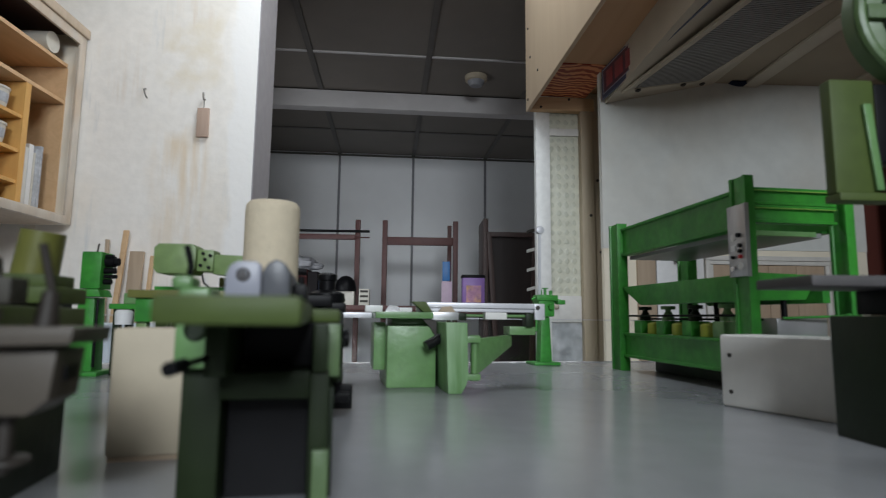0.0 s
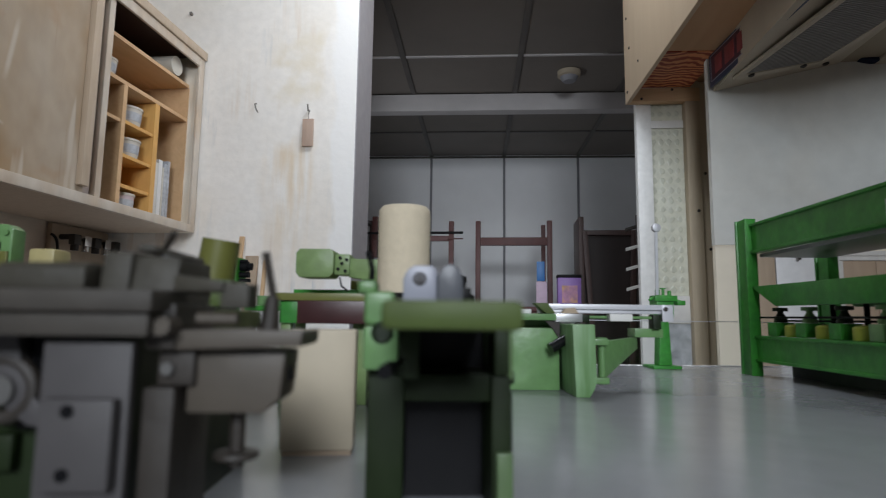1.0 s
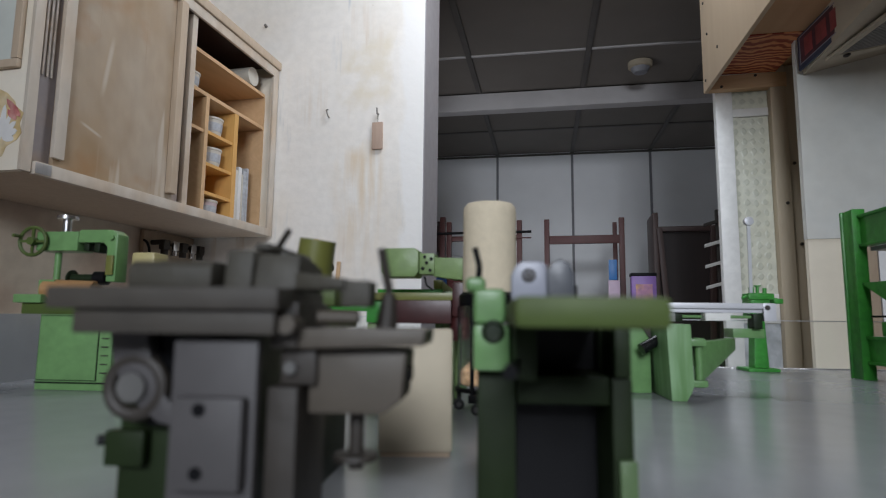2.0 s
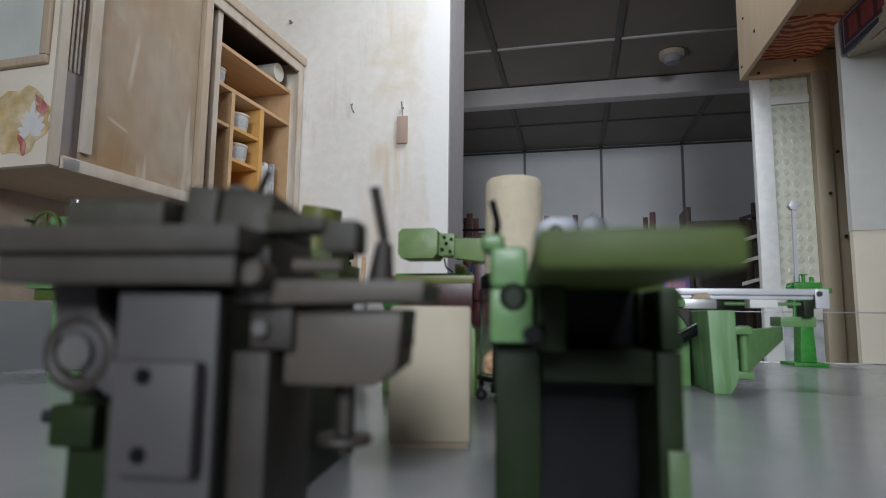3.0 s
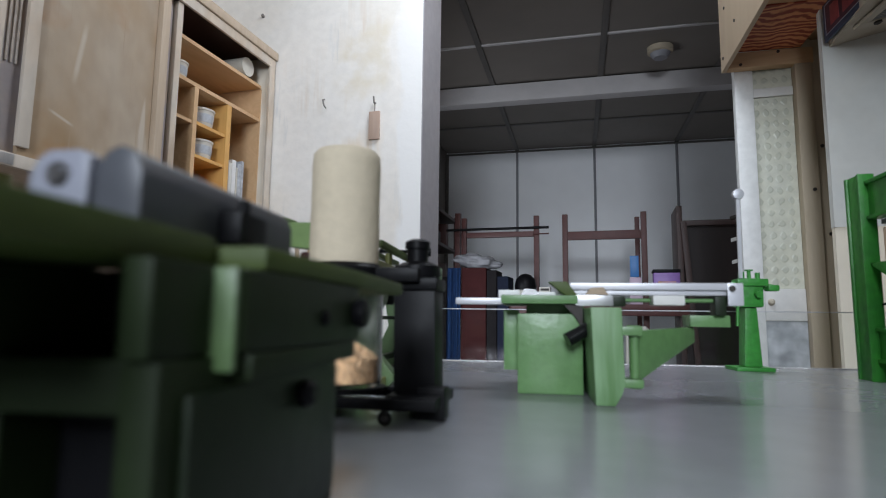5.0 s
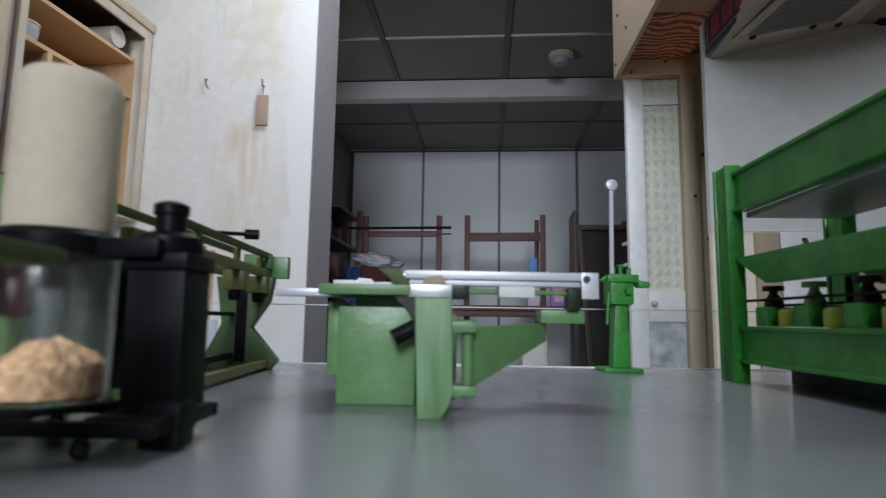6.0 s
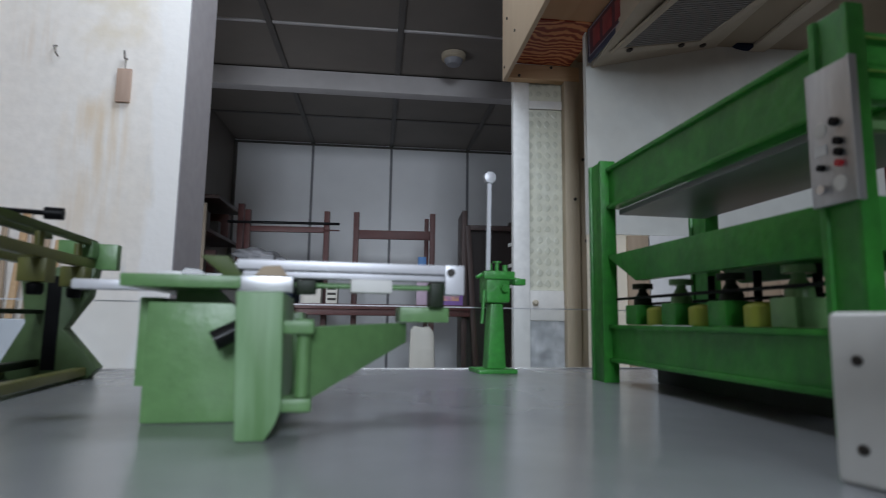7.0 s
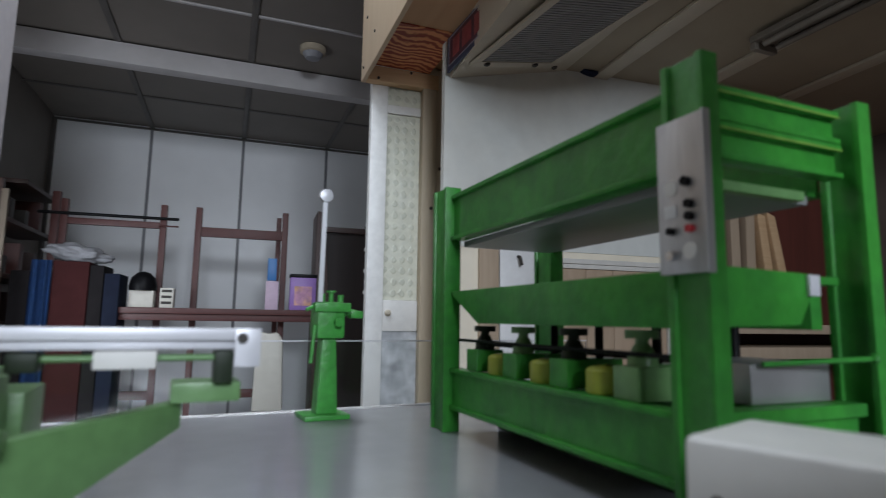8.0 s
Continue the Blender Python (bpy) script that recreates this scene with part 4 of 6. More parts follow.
single("rack_shelf", [('b', -0.72, 0.66, RY - 0.28, RY - 0.021, 0.145, 0.185, 0.004), ('b', -0.72, 0.66, RY - 0.26, RY - 0.022, 0.10, 0.144, 0.003)], M_RACK, (0, RY, 0.1), 0, "red-brown shelf fixed across the rack frames", "shelf")
tin = thing("purple_container", (0.52, 4.85, 0.185), 0, "square purple container with a black lid on the shelf", "container")
part("body", [('b', 0.425, 0.61, 4.79, 4.93, 0.1855, 0.425, 0.006)], mat("purple_plastic", (0.26, 0.14, 0.42), 0.4, vary=0.1, scale=20), tin)
part("lid", [('b', 0.42, 0.615, 4.785, 4.935, 0.426, 0.45, 0.005)], M_BLACK, tin, "black lid")
part("label_patch", [('b', 0.455, 0.58, 4.786, 4.7895, 0.22, 0.36)], mat("orange_pattern", (0.45, 0.22, 0.35), 0.5, vary=0.3, scale=25, second=(0.6, 0.35, 0.10), mix=0.9, big=12), tin, "pink and orange label")
single("blue_board", [('b', 0.262, 0.327, 4.94, 4.955, 0.405, 0.572, 0.002)], mat("blue_plastic", (0.03, 0.16, 0.42), 0.4, vary=0.1, scale=20), (0.3, 4.95, 0.4), 0, "narrow bright blue board leaning on the rack", "board")
single("pink_board", [('b', 0.255, 0.345, 4.92, 4.935, 0.186, 0.40, 0.002)], mat("pale_pink_board", (0.55, 0.42, 0.52), 0.5, vary=0.1, scale=20), (0.3, 4.93, 0.186), 0, "pale pink board standing on the shelf", "board")
cap = thing("black_helmet", (-0.545, 4.82, 0.185), 0, "rounded black helmet on the rack shelf", "helmet")
part("shell", [('r', (-0.545, 4.82, 0.30), [(0.085, 0.0), (0.088, 0.03), (0.075, 0.085), (0.04, 0.12), (0.003, 0.13)], 24)], M_BLACK, cap)
part("stand", [('b', -0.62, -0.47, 4.77, 4.87, 0.1855, 0.299, 0.004)], M_TUB, cap, "pale box under the helmet")
sp = thing("label_box", (-0.385, 4.82, 0.185), 0, "small white box with dark bands on the shelf", "box")
part("box", [('b', -0.43, -0.345, 4.77, 4.86, 0.1855, 0.32, 0.003)], M_TUB, sp)
for z in (0.21, 0.25, 0.29):
    part("band", [('b', -0.42, -0.355, 4.768, 4.7695, z, z + 0.018)], M_DKGREY, sp)
M_BOXR = mat("dull_dark_red_board", (0.048, 0.014, 0.014), 0.85, vary=0.15, scale=14, spec=0.12)
M_BOXD = mat("dull_black_board", (0.016, 0.014, 0.015), 0.85, vary=0.15, scale=14, spec=0.12)
M_BOXN = mat("dull_navy_board", (0.014, 0.018, 0.034), 0.85, vary=0.15, scale=14, spec=0.12)
for x0, x1, z1, m_, lb in ((-1.045, -0.84, 0.47, M_BOXR, "dark red box"), (-0.835, -0.755, 0.45, M_BOXD, "dull black box"), (-0.75, -0.66, 0.40, M_BOXN, "dark navy case"), (-1.27, -1.165, 0.40, M_BOXD, "tall black box")):
    single("storage_box", [('b', x0, x1, 4.68, 4.93, FLOOR, z1, 0.008)], m_, (x0, 4.8, FLOOR), 0, lb + " stacked before the rack", "box", "boxes before the rack")
def fold(a, k):
    return (-1.155 + 0.0042 * k, a + 0.020 * math.sin(k * 0.85) + 0.006 * math.sin(k * 2.3))
cloth = [('p', [fold(4.66, k) for k in range(27)] + [fold(4.674, k) for k in range(26, -1, -1)], 'z', -0.5, 0.47)]
single("blue_cloth", cloth, mat("blue_cloth", (0.022, 0.07, 0.20), 0.9, vary=0.2, scale=30, bump=0.3), (-1.10, 4.66, -0.5), 0, "hanging folds of blue work cloth", "cloth")
bun = bmesh.new()
bmesh.ops.create_icosphere(bun, subdivisions=4, radius=1.0)
for v in bun.verts:
    n_ = noise.noise(v.co * 2.3) * 0.35 + noise.noise(v.co * 6.0) * 0.12
    v.co = Vector((v.co.x * 0.19, v.co.y * 0.11, v.co.z * 0.060)) * (1 + n_) + Vector((0, 0, -0.16 * v.co.x * 0.19))
me = bpy.data.meshes.new("plastic_sack")
bun.to_mesh(me)
bun.free()
me.materials.append(mat("white_cloth", (0.25, 0.25, 0.265), 0.9, vary=0.1, scale=30, bump=0.3))
me.shade_smooth()
bo = new("plastic_sack", me)
bo.location = (-0.94, 4.80, 0.53)
tagged(bo, "crumpled white plastic sack lying on the boxes", "sack")
det = thing("ceiling_siren", (0.47, 4.18, BZ), 0, "round cream ceiling fitting in the back room", "fitting")
part("base", [('r', (0.47, 4.18, BZ), [(0.072, 0.0), (0.085, -0.004), (0.083, -0.038), (0.07, -0.045)], 28)], M_LOFT, det)
part("dome", [('r', (0.47, 4.18, BZ - 0.0455), [(0.066, 0.0), (0.062, -0.010), (0.045, -0.034), (0.002, -0.038)], 28)], M_SEAM, det)
M_DKB = wood("near_black_wood", (0.022, 0.012, 0.010), (0.012, 0.007, 0.006), 12, 0.55, axis=2, contrast=1.0)
dk = thing("dark_shelving", (1.0, 5.0, FLOOR), 0, "dark brown wooden shelving with leaning boards", "shelving")
# near-black sheets close the front to give the shelving's inner shade
part("door", [('b', 0.645, 1.12, 4.86, 4.88, FLOOR, 0.775)], M_DKB, dk, "near-black sheet for the shade inside the shelving")
part("door", [('b', 1.125, 1.695, 4.86, 4.88, FLOOR, 0.775)], M_DKB, dk, "near-black sheet for the shade inside the shelving")
part("side", [('b', 0.60, 0.64, 4.80, 5.18, FLOOR, 0.93, 0.004)], M_DKWOOD, dk)
part("top_board", [('b', 0.64, 1.7, 4.82, 5.15, 0.78, 0.82, 0.003)], M_DKWOOD, dk)
for x, d in ((0.72, 0.10), (0.95, -0.06)):
    single("leaning_board", [('p', [(x, FLOOR), (x + 0.04, FLOOR), (x + 0.04 - d, 0.80), (x - d, 0.80)], 'y', 4.74, 4.765, 0.002)], M_DKWOOD, (x, 4.75, FLOOR), 0, "narrow board leaning on the dark shelving", "board", "leaning boards")
lad = thing("wall_rack", (1.0, 4.5, FLOOR), 0, "dark rack with short pale arms", "rack")
part("upright", [('b', 0.985, 1.015, 4.46, 4.49, FLOOR, 0.88, 0.003)], M_DKGREY, lad)
for z in (0.30, 0.45, 0.60, 0.75):
    part("arm", [('p', [(0.90, z), (1.10, z + 0.06), (1.10, z + 0.085), (0.90, z + 0.025)], 'y', 4.43, 4.459, 0.003)], M_WHITEBOX if z < 0.7 else M_DKGREY, lad)
sh = thing("side_shelf", (-1.5, 4.9, FLOOR), 3, "dark cluttered shelf rack at the side wall", "shelf")
for y, z1 in ((4.42, 0.93), (5.60, 1.05)):
    part("post", [('b', -1.33, -1.29, y, y + 0.04, FLOOR, z1, 0.003)], M_DKWOOD, sh)
for z in (0.05, 0.35, 0.70, 1.0):
    part("shelf", [('b', -1.585, -1.31, 4.40 if z < 0.9 else 4.9, 5.64, z, z + 0.03, 0.003)], M_DKWOOD, sh)
for k in range(14):
    y, z = 4.42 + 0.085 * k, (0.0805, 0.3805, 0.7305)[k % 3]
    single("stored_box", [('b', -1.565, -1.33 - 0.02 * (k % 3), y, y + 0.075, z, z + 0.12 + 0.035 * (k % 4), 0.004)], (M_DKGREY, M_DKB, M_DKWOOD, M_RACK)[k % 4],
           (-1.5, y, z), 3, "dark box kept on the side shelf", "box", "boxes on the side shelf")
M_POLE = wood("dull_brown_batten", (0.17, 0.135, 0.10), (0.12, 0.095, 0.07), 12, 0.7, axis=2, contrast=1.0)
single("leaning_pole", [('h', (-1.215, 4.28, FLOOR), (-1.175, 4.28, FLOOR), (-1.175, 4.30, FLOOR), (-1.215, 4.30, FLOOR), (-1.255, 4.40, 0.86), (-1.220, 4.40, 0.86), (-1.220, 4.42, 0.86), (-1.255, 4.42, 0.86))],
       M_POLE, (-1.2, 4.3, FLOOR), 0, "grey-brown batten leaning on the side shelf", "batten")
# pale block put in as a faint reflection below the shelf
single("reflection_block", [('p', [(0.20, -0.5), (0.40, -0.5), (0.385, -0.02), (0.35, 0.03), (0.29, 0.02), (0.235, 0.035), (0.21, 0.0)], 'y', 4.60, 4.70, 0.02)], M_TUB, (0.3, 4.68, -0.5), 0, "pale block added for a faint reflection below the shelf", "sack")


# ---- the miniature machines ----
def wheel(x, y, z, r, th, axis='x'):
    return [('o', (x, y, z), r - th, th, axis, 20, 8)]


M_CLAMP = mat("dull_green_enamel", (0.092, 0.155, 0.060), 0.42, vary=0.15, scale=80, bump=0.14, big=24)
M_CAST = mat("dull_cast_metal", (0.12, 0.117, 0.112), 0.5, metal=0.2, vary=0.12, scale=60, bump=0.1)
# surface planer
pl = thing("model_planer", (0.0, 0.258, 0.0), 9.5, "olive green miniature surface planer with a grey fence", "model machine", "miniature machines")
part("infeed_table", [('p', [(-0.0228, 0.2610), (0.0228, 0.2585), (0.0240, 0.3858), (-0.0205, 0.3858)], 'z', 0.0868, 0.0965, 0.0026)], M_OLIVE, pl, "thick olive green table slab")
part("outfeed_table", [('p', [(-0.010, 0.386), (0.0385, 0.386), (0.0425, 0.478), (0.0430, 0.566), (0.014, 0.566), (-0.006, 0.478)], 'z', 0.0868, 0.0940, 0.002)], M_OLIVE, pl, "thick olive green table slab")
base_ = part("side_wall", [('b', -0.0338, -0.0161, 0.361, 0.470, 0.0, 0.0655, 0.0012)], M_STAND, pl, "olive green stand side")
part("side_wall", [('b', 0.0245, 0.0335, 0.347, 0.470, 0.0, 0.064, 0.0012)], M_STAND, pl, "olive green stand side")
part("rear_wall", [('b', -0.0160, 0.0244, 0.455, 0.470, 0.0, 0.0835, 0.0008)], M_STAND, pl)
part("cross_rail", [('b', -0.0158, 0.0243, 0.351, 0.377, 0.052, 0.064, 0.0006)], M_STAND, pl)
# black sheets stand in for the shade within the stand and the recess
part("inner_plate", [('b', -0.0155, 0.0240, 0.380, 0.383, 0.001, 0.0515)], M_BLACK, base_, "black sheet for the shade inside")
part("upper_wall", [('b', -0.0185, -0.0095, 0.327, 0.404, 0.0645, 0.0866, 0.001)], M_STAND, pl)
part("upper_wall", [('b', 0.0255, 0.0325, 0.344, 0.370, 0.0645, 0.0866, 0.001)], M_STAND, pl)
part("upper_back", [('b', -0.0094, 0.0254, 0.385, 0.390, 0.0645, 0.0866)], M_BLACK, pl, "black sheet for the shade in the cutter recess")
# foot and added wing plate are lighter green to hold the light on them
part("foot_bracket", [('b', 0.0265, 0.0340, 0.3435, 0.3498, 0.000, 0.030, 0.001)], M_CLAMP, pl)
part("wing_lit_face", [('b', 0.0255, 0.0385, 0.3690, 0.3716, 0.0600, 0.0864, 0.0008)], M_CLAMP, pl, "lighter green plate added for the lit front of the wing")
part("side_head", [('b', -0.0358, -0.0192, 0.350, 0.376, 0.0660, 0.0866, 0.002), ('b', -0.0358, -0.0212, 0.350, 0.376, 0.0868, 0.1030, 0.003, 3), ('b', -0.0395, -0.0300, 0.353, 0.373, 0.1015, 0.1085, 0.003, 3)], M_LIGHT, pl, "light green side head")
part("head_socket", [('o', (-0.0268, 0.3498, 0.0835), 0.0042, 0.0012, 'y', 20, 8), ('c', (-0.0268, 0.3500, 0.0835), (-0.0268, 0.3492, 0.0835), 0.0034)], M_DARKG, pl)
part("lever", [('t', [(-0.0335, 0.362, 0.1080), (-0.0330, 0.362, 0.1140), (-0.0352, 0.361, 0.1230)], 0.0015)], M_BLACK, pl, "black lever")
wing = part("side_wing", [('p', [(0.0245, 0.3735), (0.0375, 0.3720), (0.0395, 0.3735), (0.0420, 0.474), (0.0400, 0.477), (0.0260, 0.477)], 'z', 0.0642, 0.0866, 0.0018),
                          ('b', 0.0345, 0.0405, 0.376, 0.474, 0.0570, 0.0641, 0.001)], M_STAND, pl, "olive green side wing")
part("side_plate", [('b', 0.0337, 0.0358, 0.356, 0.464, 0.006, 0.0560, 0.0008)], M_DARKG, pl, "dark green side panel")
part("knob", [('r', (0.0418, 0.4665, 0.0755), [(0.005, 0.0), (0.006, 0.002), (0.006, 0.005), (0.0035, 0.006)], 18, 'x')], M_BLACK, wing)
part("knob", [('r', (0.0359, 0.424, 0.048), [(0.0045, 0.0), (0.005, 0.003), (0.003, 0.0055)], 18, 'x')], M_BLACK, pl)
part("knob", [('r', (0.0410, 0.430, 0.0735), [(0.0026, 0.0), (0.003, 0.0015), (0.001, 0.0025)], 16, 'x')], M_BLACK, wing)
part("crank", [('t', [(-0.0125, 0.362, 0.0735), (-0.0210, 0.300, 0.0715)], 0.0014), ('c', (-0.0208, 0.303, 0.0716), (-0.0226, 0.2890, 0.0712), 0.0026)], M_BLACK, pl)
# plate is paler than the body to hold the light on its front
fen = part("fence", [('p', [(-0.0178, 0.0972), (-0.0010, 0.0972), (-0.0010, 0.1150), (-0.0035, 0.1168), (-0.0125, 0.1168), (-0.0158, 0.1145), (-0.0178, 0.1100)], 'y', 0.364, 0.370, 0.001)], M_LAV, pl, "grey fence plate with a round boss, paler for the light on its front")
part("fence_boss", [('o', (-0.0095, 0.3642, 0.1100), 0.0028, 0.0008, 'y', 20, 8), ('c', (-0.0095, 0.3640, 0.1100), (-0.0095, 0.3630, 0.1100), 0.0018)], M_GREY, fen)
part("fence_body", [('p', [(-0.0008, 0.0972), (0.0125, 0.0972), (0.0125, 0.1110), (0.0105, 0.1160), (0.0060, 0.1185), (0.0020, 0.1165), (-0.0008, 0.1120)], 'y', 0.366, 0.468, 0.0012)], M_FENCEG, fen, "long blue-grey fence body with a rounded top")
part("fence_clamp", [('b', 0.0128, 0.0205, 0.405, 0.425, 0.0972, 0.1080, 0.001), ('c', (0.0165, 0.415, 0.108), (0.0165, 0.415, 0.113), 0.002)], M_BLACK, fen)

# combination moulder
M_SLAB = mat("dark_worn_casting", (0.046, 0.039, 0.031), 0.6, vary=0.18, scale=70, bump=0.2, big=24)
cm = thing("model_spindle_moulder", (-0.118, 0.258, 0.0), 9.0, "grey and dark green miniature spindle moulder with fence and side table", "model machine", "miniature machines")
part("body", [('b', -0.1375, -0.1195, 0.262, 0.433, 0.0, 0.0825, 0.0015)], M_DARKG, cm, "dark green machine body")
part("front_panel", [('b', -0.1365, -0.1075, 0.2575, 0.2615, 0.0, 0.0815, 0.001)], M_GREY, cm, "grey front panel")
cov = part("cover", [('b', -0.1325, -0.1095, 0.2515, 0.2572, 0.0345, 0.0635, 0.0015)], M_GREY, cm, "raised grey cover")
for z in (0.0598, 0.0402):
    part("screw_hole", [('c', (-0.1235, 0.2513, z), (-0.1235, 0.2508, z), 0.0021)], M_BLACK, cov)
part("table", [('b', -0.1758, -0.098, 0.2475, 0.30, 0.0915, 0.0988, 0.0012), ('b', -0.168, -0.10, 0.2505, 0.298, 0.0835, 0.0914, 0.001)], M_SLAB, cm, "dark worn table slab")
part("rear_table", [('b', -0.190, -0.1155, 0.302, 0.44, 0.083, 0.0935, 0.0012)], M_OLIVE, cm, "olive green rear table")
part("fence_rail", [('p', [(0.2560, 0.0990), (0.2760, 0.0990), (0.2760, 0.1065), (0.2730, 0.1082), (0.2590, 0.1082), (0.2560, 0.1060)], 'x', -0.1540, -0.1245, 0.0012)], M_FENCE, cm, "dark olive fence rail")
part("fence_back", [('p', [(0.2640, 0.0990), (0.346, 0.0990), (0.342, 0.1150), (0.300, 0.1145), (0.2660, 0.1128)], 'x', -0.1240, -0.1140, 0.0012)], M_FENCE, cm, "tall olive fence casting")
part("fence_block", [('p', [(0.2650, 0.0990), (0.300, 0.0990), (0.296, 0.1085), (0.268, 0.1115)], 'x', -0.1138, -0.0980, 0.0012)], M_FENCE, cm, "dark fence block")
part("fence_arm", [('h', (-0.0985, 0.2640, 0.0988), (-0.0800, 0.2600, 0.0988), (-0.0790, 0.2720, 0.0988), (-0.0975, 0.2760, 0.0988), (-0.0985, 0.2640, 0.1050), (-0.0800, 0.2600, 0.1025), (-0.0790, 0.2720, 0.1025), (-0.0975, 0.2760, 0.1050))], M_FENCE, cm)
part("fence_cap", [('p', [(-0.1225, 0.1152), (-0.1150, 0.1152), (-0.1165, 0.1178), (-0.1210, 0.1178)], 'y', 0.285, 0.338, 0.0005)], M_FENCE, cm)
part("fence_lever", [('t', [(-0.1180, 0.300, 0.1178), (-0.1110, 0.292, 0.1235)], 0.0013)], M_DKGREY, cm, "dark fence lever")
for y in (0.275, 0.288):
    part("set_screw", [('c', (-0.1060, y, 0.1085), (-0.1060, y, 0.1125), 0.0018, None, 12)], M_CAST, cm)
part("fence_bar", [('c', (-0.108, 0.272, 0.1015), (-0.072, 0.268, 0.0995), 0.0016)], M_CAST, cm)
part("bar_block", [('b', -0.0815, -0.0715, 0.262, 0.274, 0.093, 0.102, 0.001)], M_FENCE, cm)
part("slide_column", [('b', -0.1073, -0.0965, 0.266, 0.302, 0.0, 0.0655, 0.0012)], M_DKGREY, cm, "dark cast column")
part("slide_bracket", [('b', -0.1035, -0.091, 0.268, 0.298, 0.066, 0.0785, 0.001), ('b', -0.1055, -0.096, 0.262, 0.30, 0.0788, 0.0945, 0.001)], M_DKGREY, cm, "dark cast bracket")
for z in (0.072, 0.0905):
    part("bracket_bolt", [('c', (-0.0995, 0.2678 if z < 0.08 else 0.2618, z), (-0.0995, 0.2655 if z < 0.08 else 0.2595, z), 0.0022, None, 12)], M_CAST, cm)
part("clamp_screw", [('c', (-0.098, 0.2655, 0.087), (-0.098, 0.255, 0.087), 0.0032), ('c', (-0.09, 0.266, 0.0895), (-0.076, 0.266, 0.0895), 0.0022)], M_TAUPE, cm)
side = part("side_table", [('p', [(-0.100, 0.0785), (-0.0535, 0.0800), (-0.0528, 0.0855), (-0.098, 0.0855)], 'y', 0.264, 0.2985, 0.0006)], M_TAUPE, cm, "taupe side table")
part("side_block", [('p', [(-0.0945, 0.0560), (-0.0680, 0.0560), (-0.0615, 0.0610), (-0.0600, 0.078), (-0.0945, 0.078)], 'y', 0.2715, 0.2955, 0.0012)], M_TAUPE, cm, "taupe slide block")
part("side_slot", [('b', -0.0612, -0.0596, 0.2790, 0.2885, 0.067, 0.072)], M_BLACK, cm)
part("handwheel", [('c', (-0.080, 0.286, 0.0345), (-0.080, 0.286, 0.0563), 0.0028), ('r', (-0.080, 0.286, 0.037), [(0.003, 0), (0.0080, 0.0006), (0.0084, 0.0014), (0.008, 0.0028), (0.003, 0.0032)], 22)], M_DKGREY, cm, "dark handwheel under the side table")
part("clamp_lever", [('t', [(-0.0695, 0.2835, 0.0855), (-0.0685, 0.2830, 0.099), (-0.0712, 0.2800, 0.1150)], 0.0016), ('c', (-0.0695, 0.2835, 0.0857), (-0.0685, 0.2830, 0.098), 0.0042, 0.0026)], M_DKGREY, cm, "dark clamp lever")
part("saw_guard", [('p', [(-0.168, 0.0845), (-0.154, 0.0845), (-0.151, 0.070), (-0.145, 0.060), (-0.139, 0.055), (-0.139, 0.050), (-0.148, 0.052), (-0.159, 0.060), (-0.166, 0.072)], 'y', 0.270, 0.282, 0.0008)], M_GREY, cm, "curved grey guard")
part("guard_dark", [('b', -0.155, -0.1385, 0.276, 0.29, 0.05, 0.083)], M_BLACK, cm)
hw = part("handwheel", wheel(-0.1575, 0.272, 0.064, 0.0125, 0.0026, 'y') + [('c', (-0.1575, 0.277, 0.064), (-0.1575, 0.270, 0.064), 0.0042)], M_DKGREY, cm, "dark handwheel with a grey hub")
part("hub", [('c', (-0.1575, 0.2695, 0.064), (-0.1575, 0.268, 0.064), 0.0052)], M_CAST, hw)
mb = part("motor_box", [('b', -0.171, -0.149, 0.285, 0.33, 0.0, 0.056, 0.001), ('b', -0.173, -0.158, 0.279, 0.2848, 0.034, 0.047, 0.0012)], M_STAND, cm, "olive green motor box")
part("button", [('c', (-0.1735, 0.282, 0.043), (-0.1765, 0.281, 0.043), 0.002)], M_BLACK, mb)
mo = part("motor", [('c', (-0.150, 0.45, 0.113), (-0.146, 0.448, 0.141), 0.0128, 0.0122, 28)], M_MOSS, cm, "moss yellow motor")
part("motor_base", [('b', -0.167, -0.127, 0.425, 0.47, 0.096, 0.106, 0.001), ('b', -0.161, -0.133, 0.43, 0.465, 0.1062, 0.1135, 0.001)], M_OLIVE, cm)
part("motor_pillar", [('b', -0.160, -0.140, 0.434, 0.47, 0.0, 0.0955, 0.0015)], M_DARKG, cm)

# cream box
M_CRB = mat("cream_painted_block", (0.52, 0.45, 0.335), 0.6, vary=0.07, scale=40, bump=0.12, big=16, mix=0.4)
cx = thing("cream_box", (-0.1085, 0.455, 0.0), 13, "plain cream wooden block standing among the model machines", "block")
part("block", [('b', -0.1325, -0.0845, 0.452, 0.492, 0.003, 0.0815, 0.0022)], M_CRB, cx)
part("base_strip", [('b', -0.1310, -0.0860, 0.4535, 0.4905, 0.0, 0.0029)], M_BOARDS, cx, "brown edge strip under the block")

# radial arm saw
M_SAGE = mat("sage_green_enamel", (0.185, 0.275, 0.105), 0.4, spec=0.4, vary=0.12, scale=90, bump=0.14, big=24, mix=0.4)
ra = thing("model_radial_saw", (-0.15, 0.68, 0.0), 4, "light green miniature radial arm saw with a maroon table", "model machine", "miniature machines")
part("head", [('p', [(-0.206, 0.136), (-0.202, 0.131), (-0.170, 0.131), (-0.166, 0.136), (-0.166, 0.157), (-0.170, 0.161), (-0.202, 0.161), (-0.206, 0.157)], 'y', 0.655, 0.69, 0.001)], M_SAGE, ra)
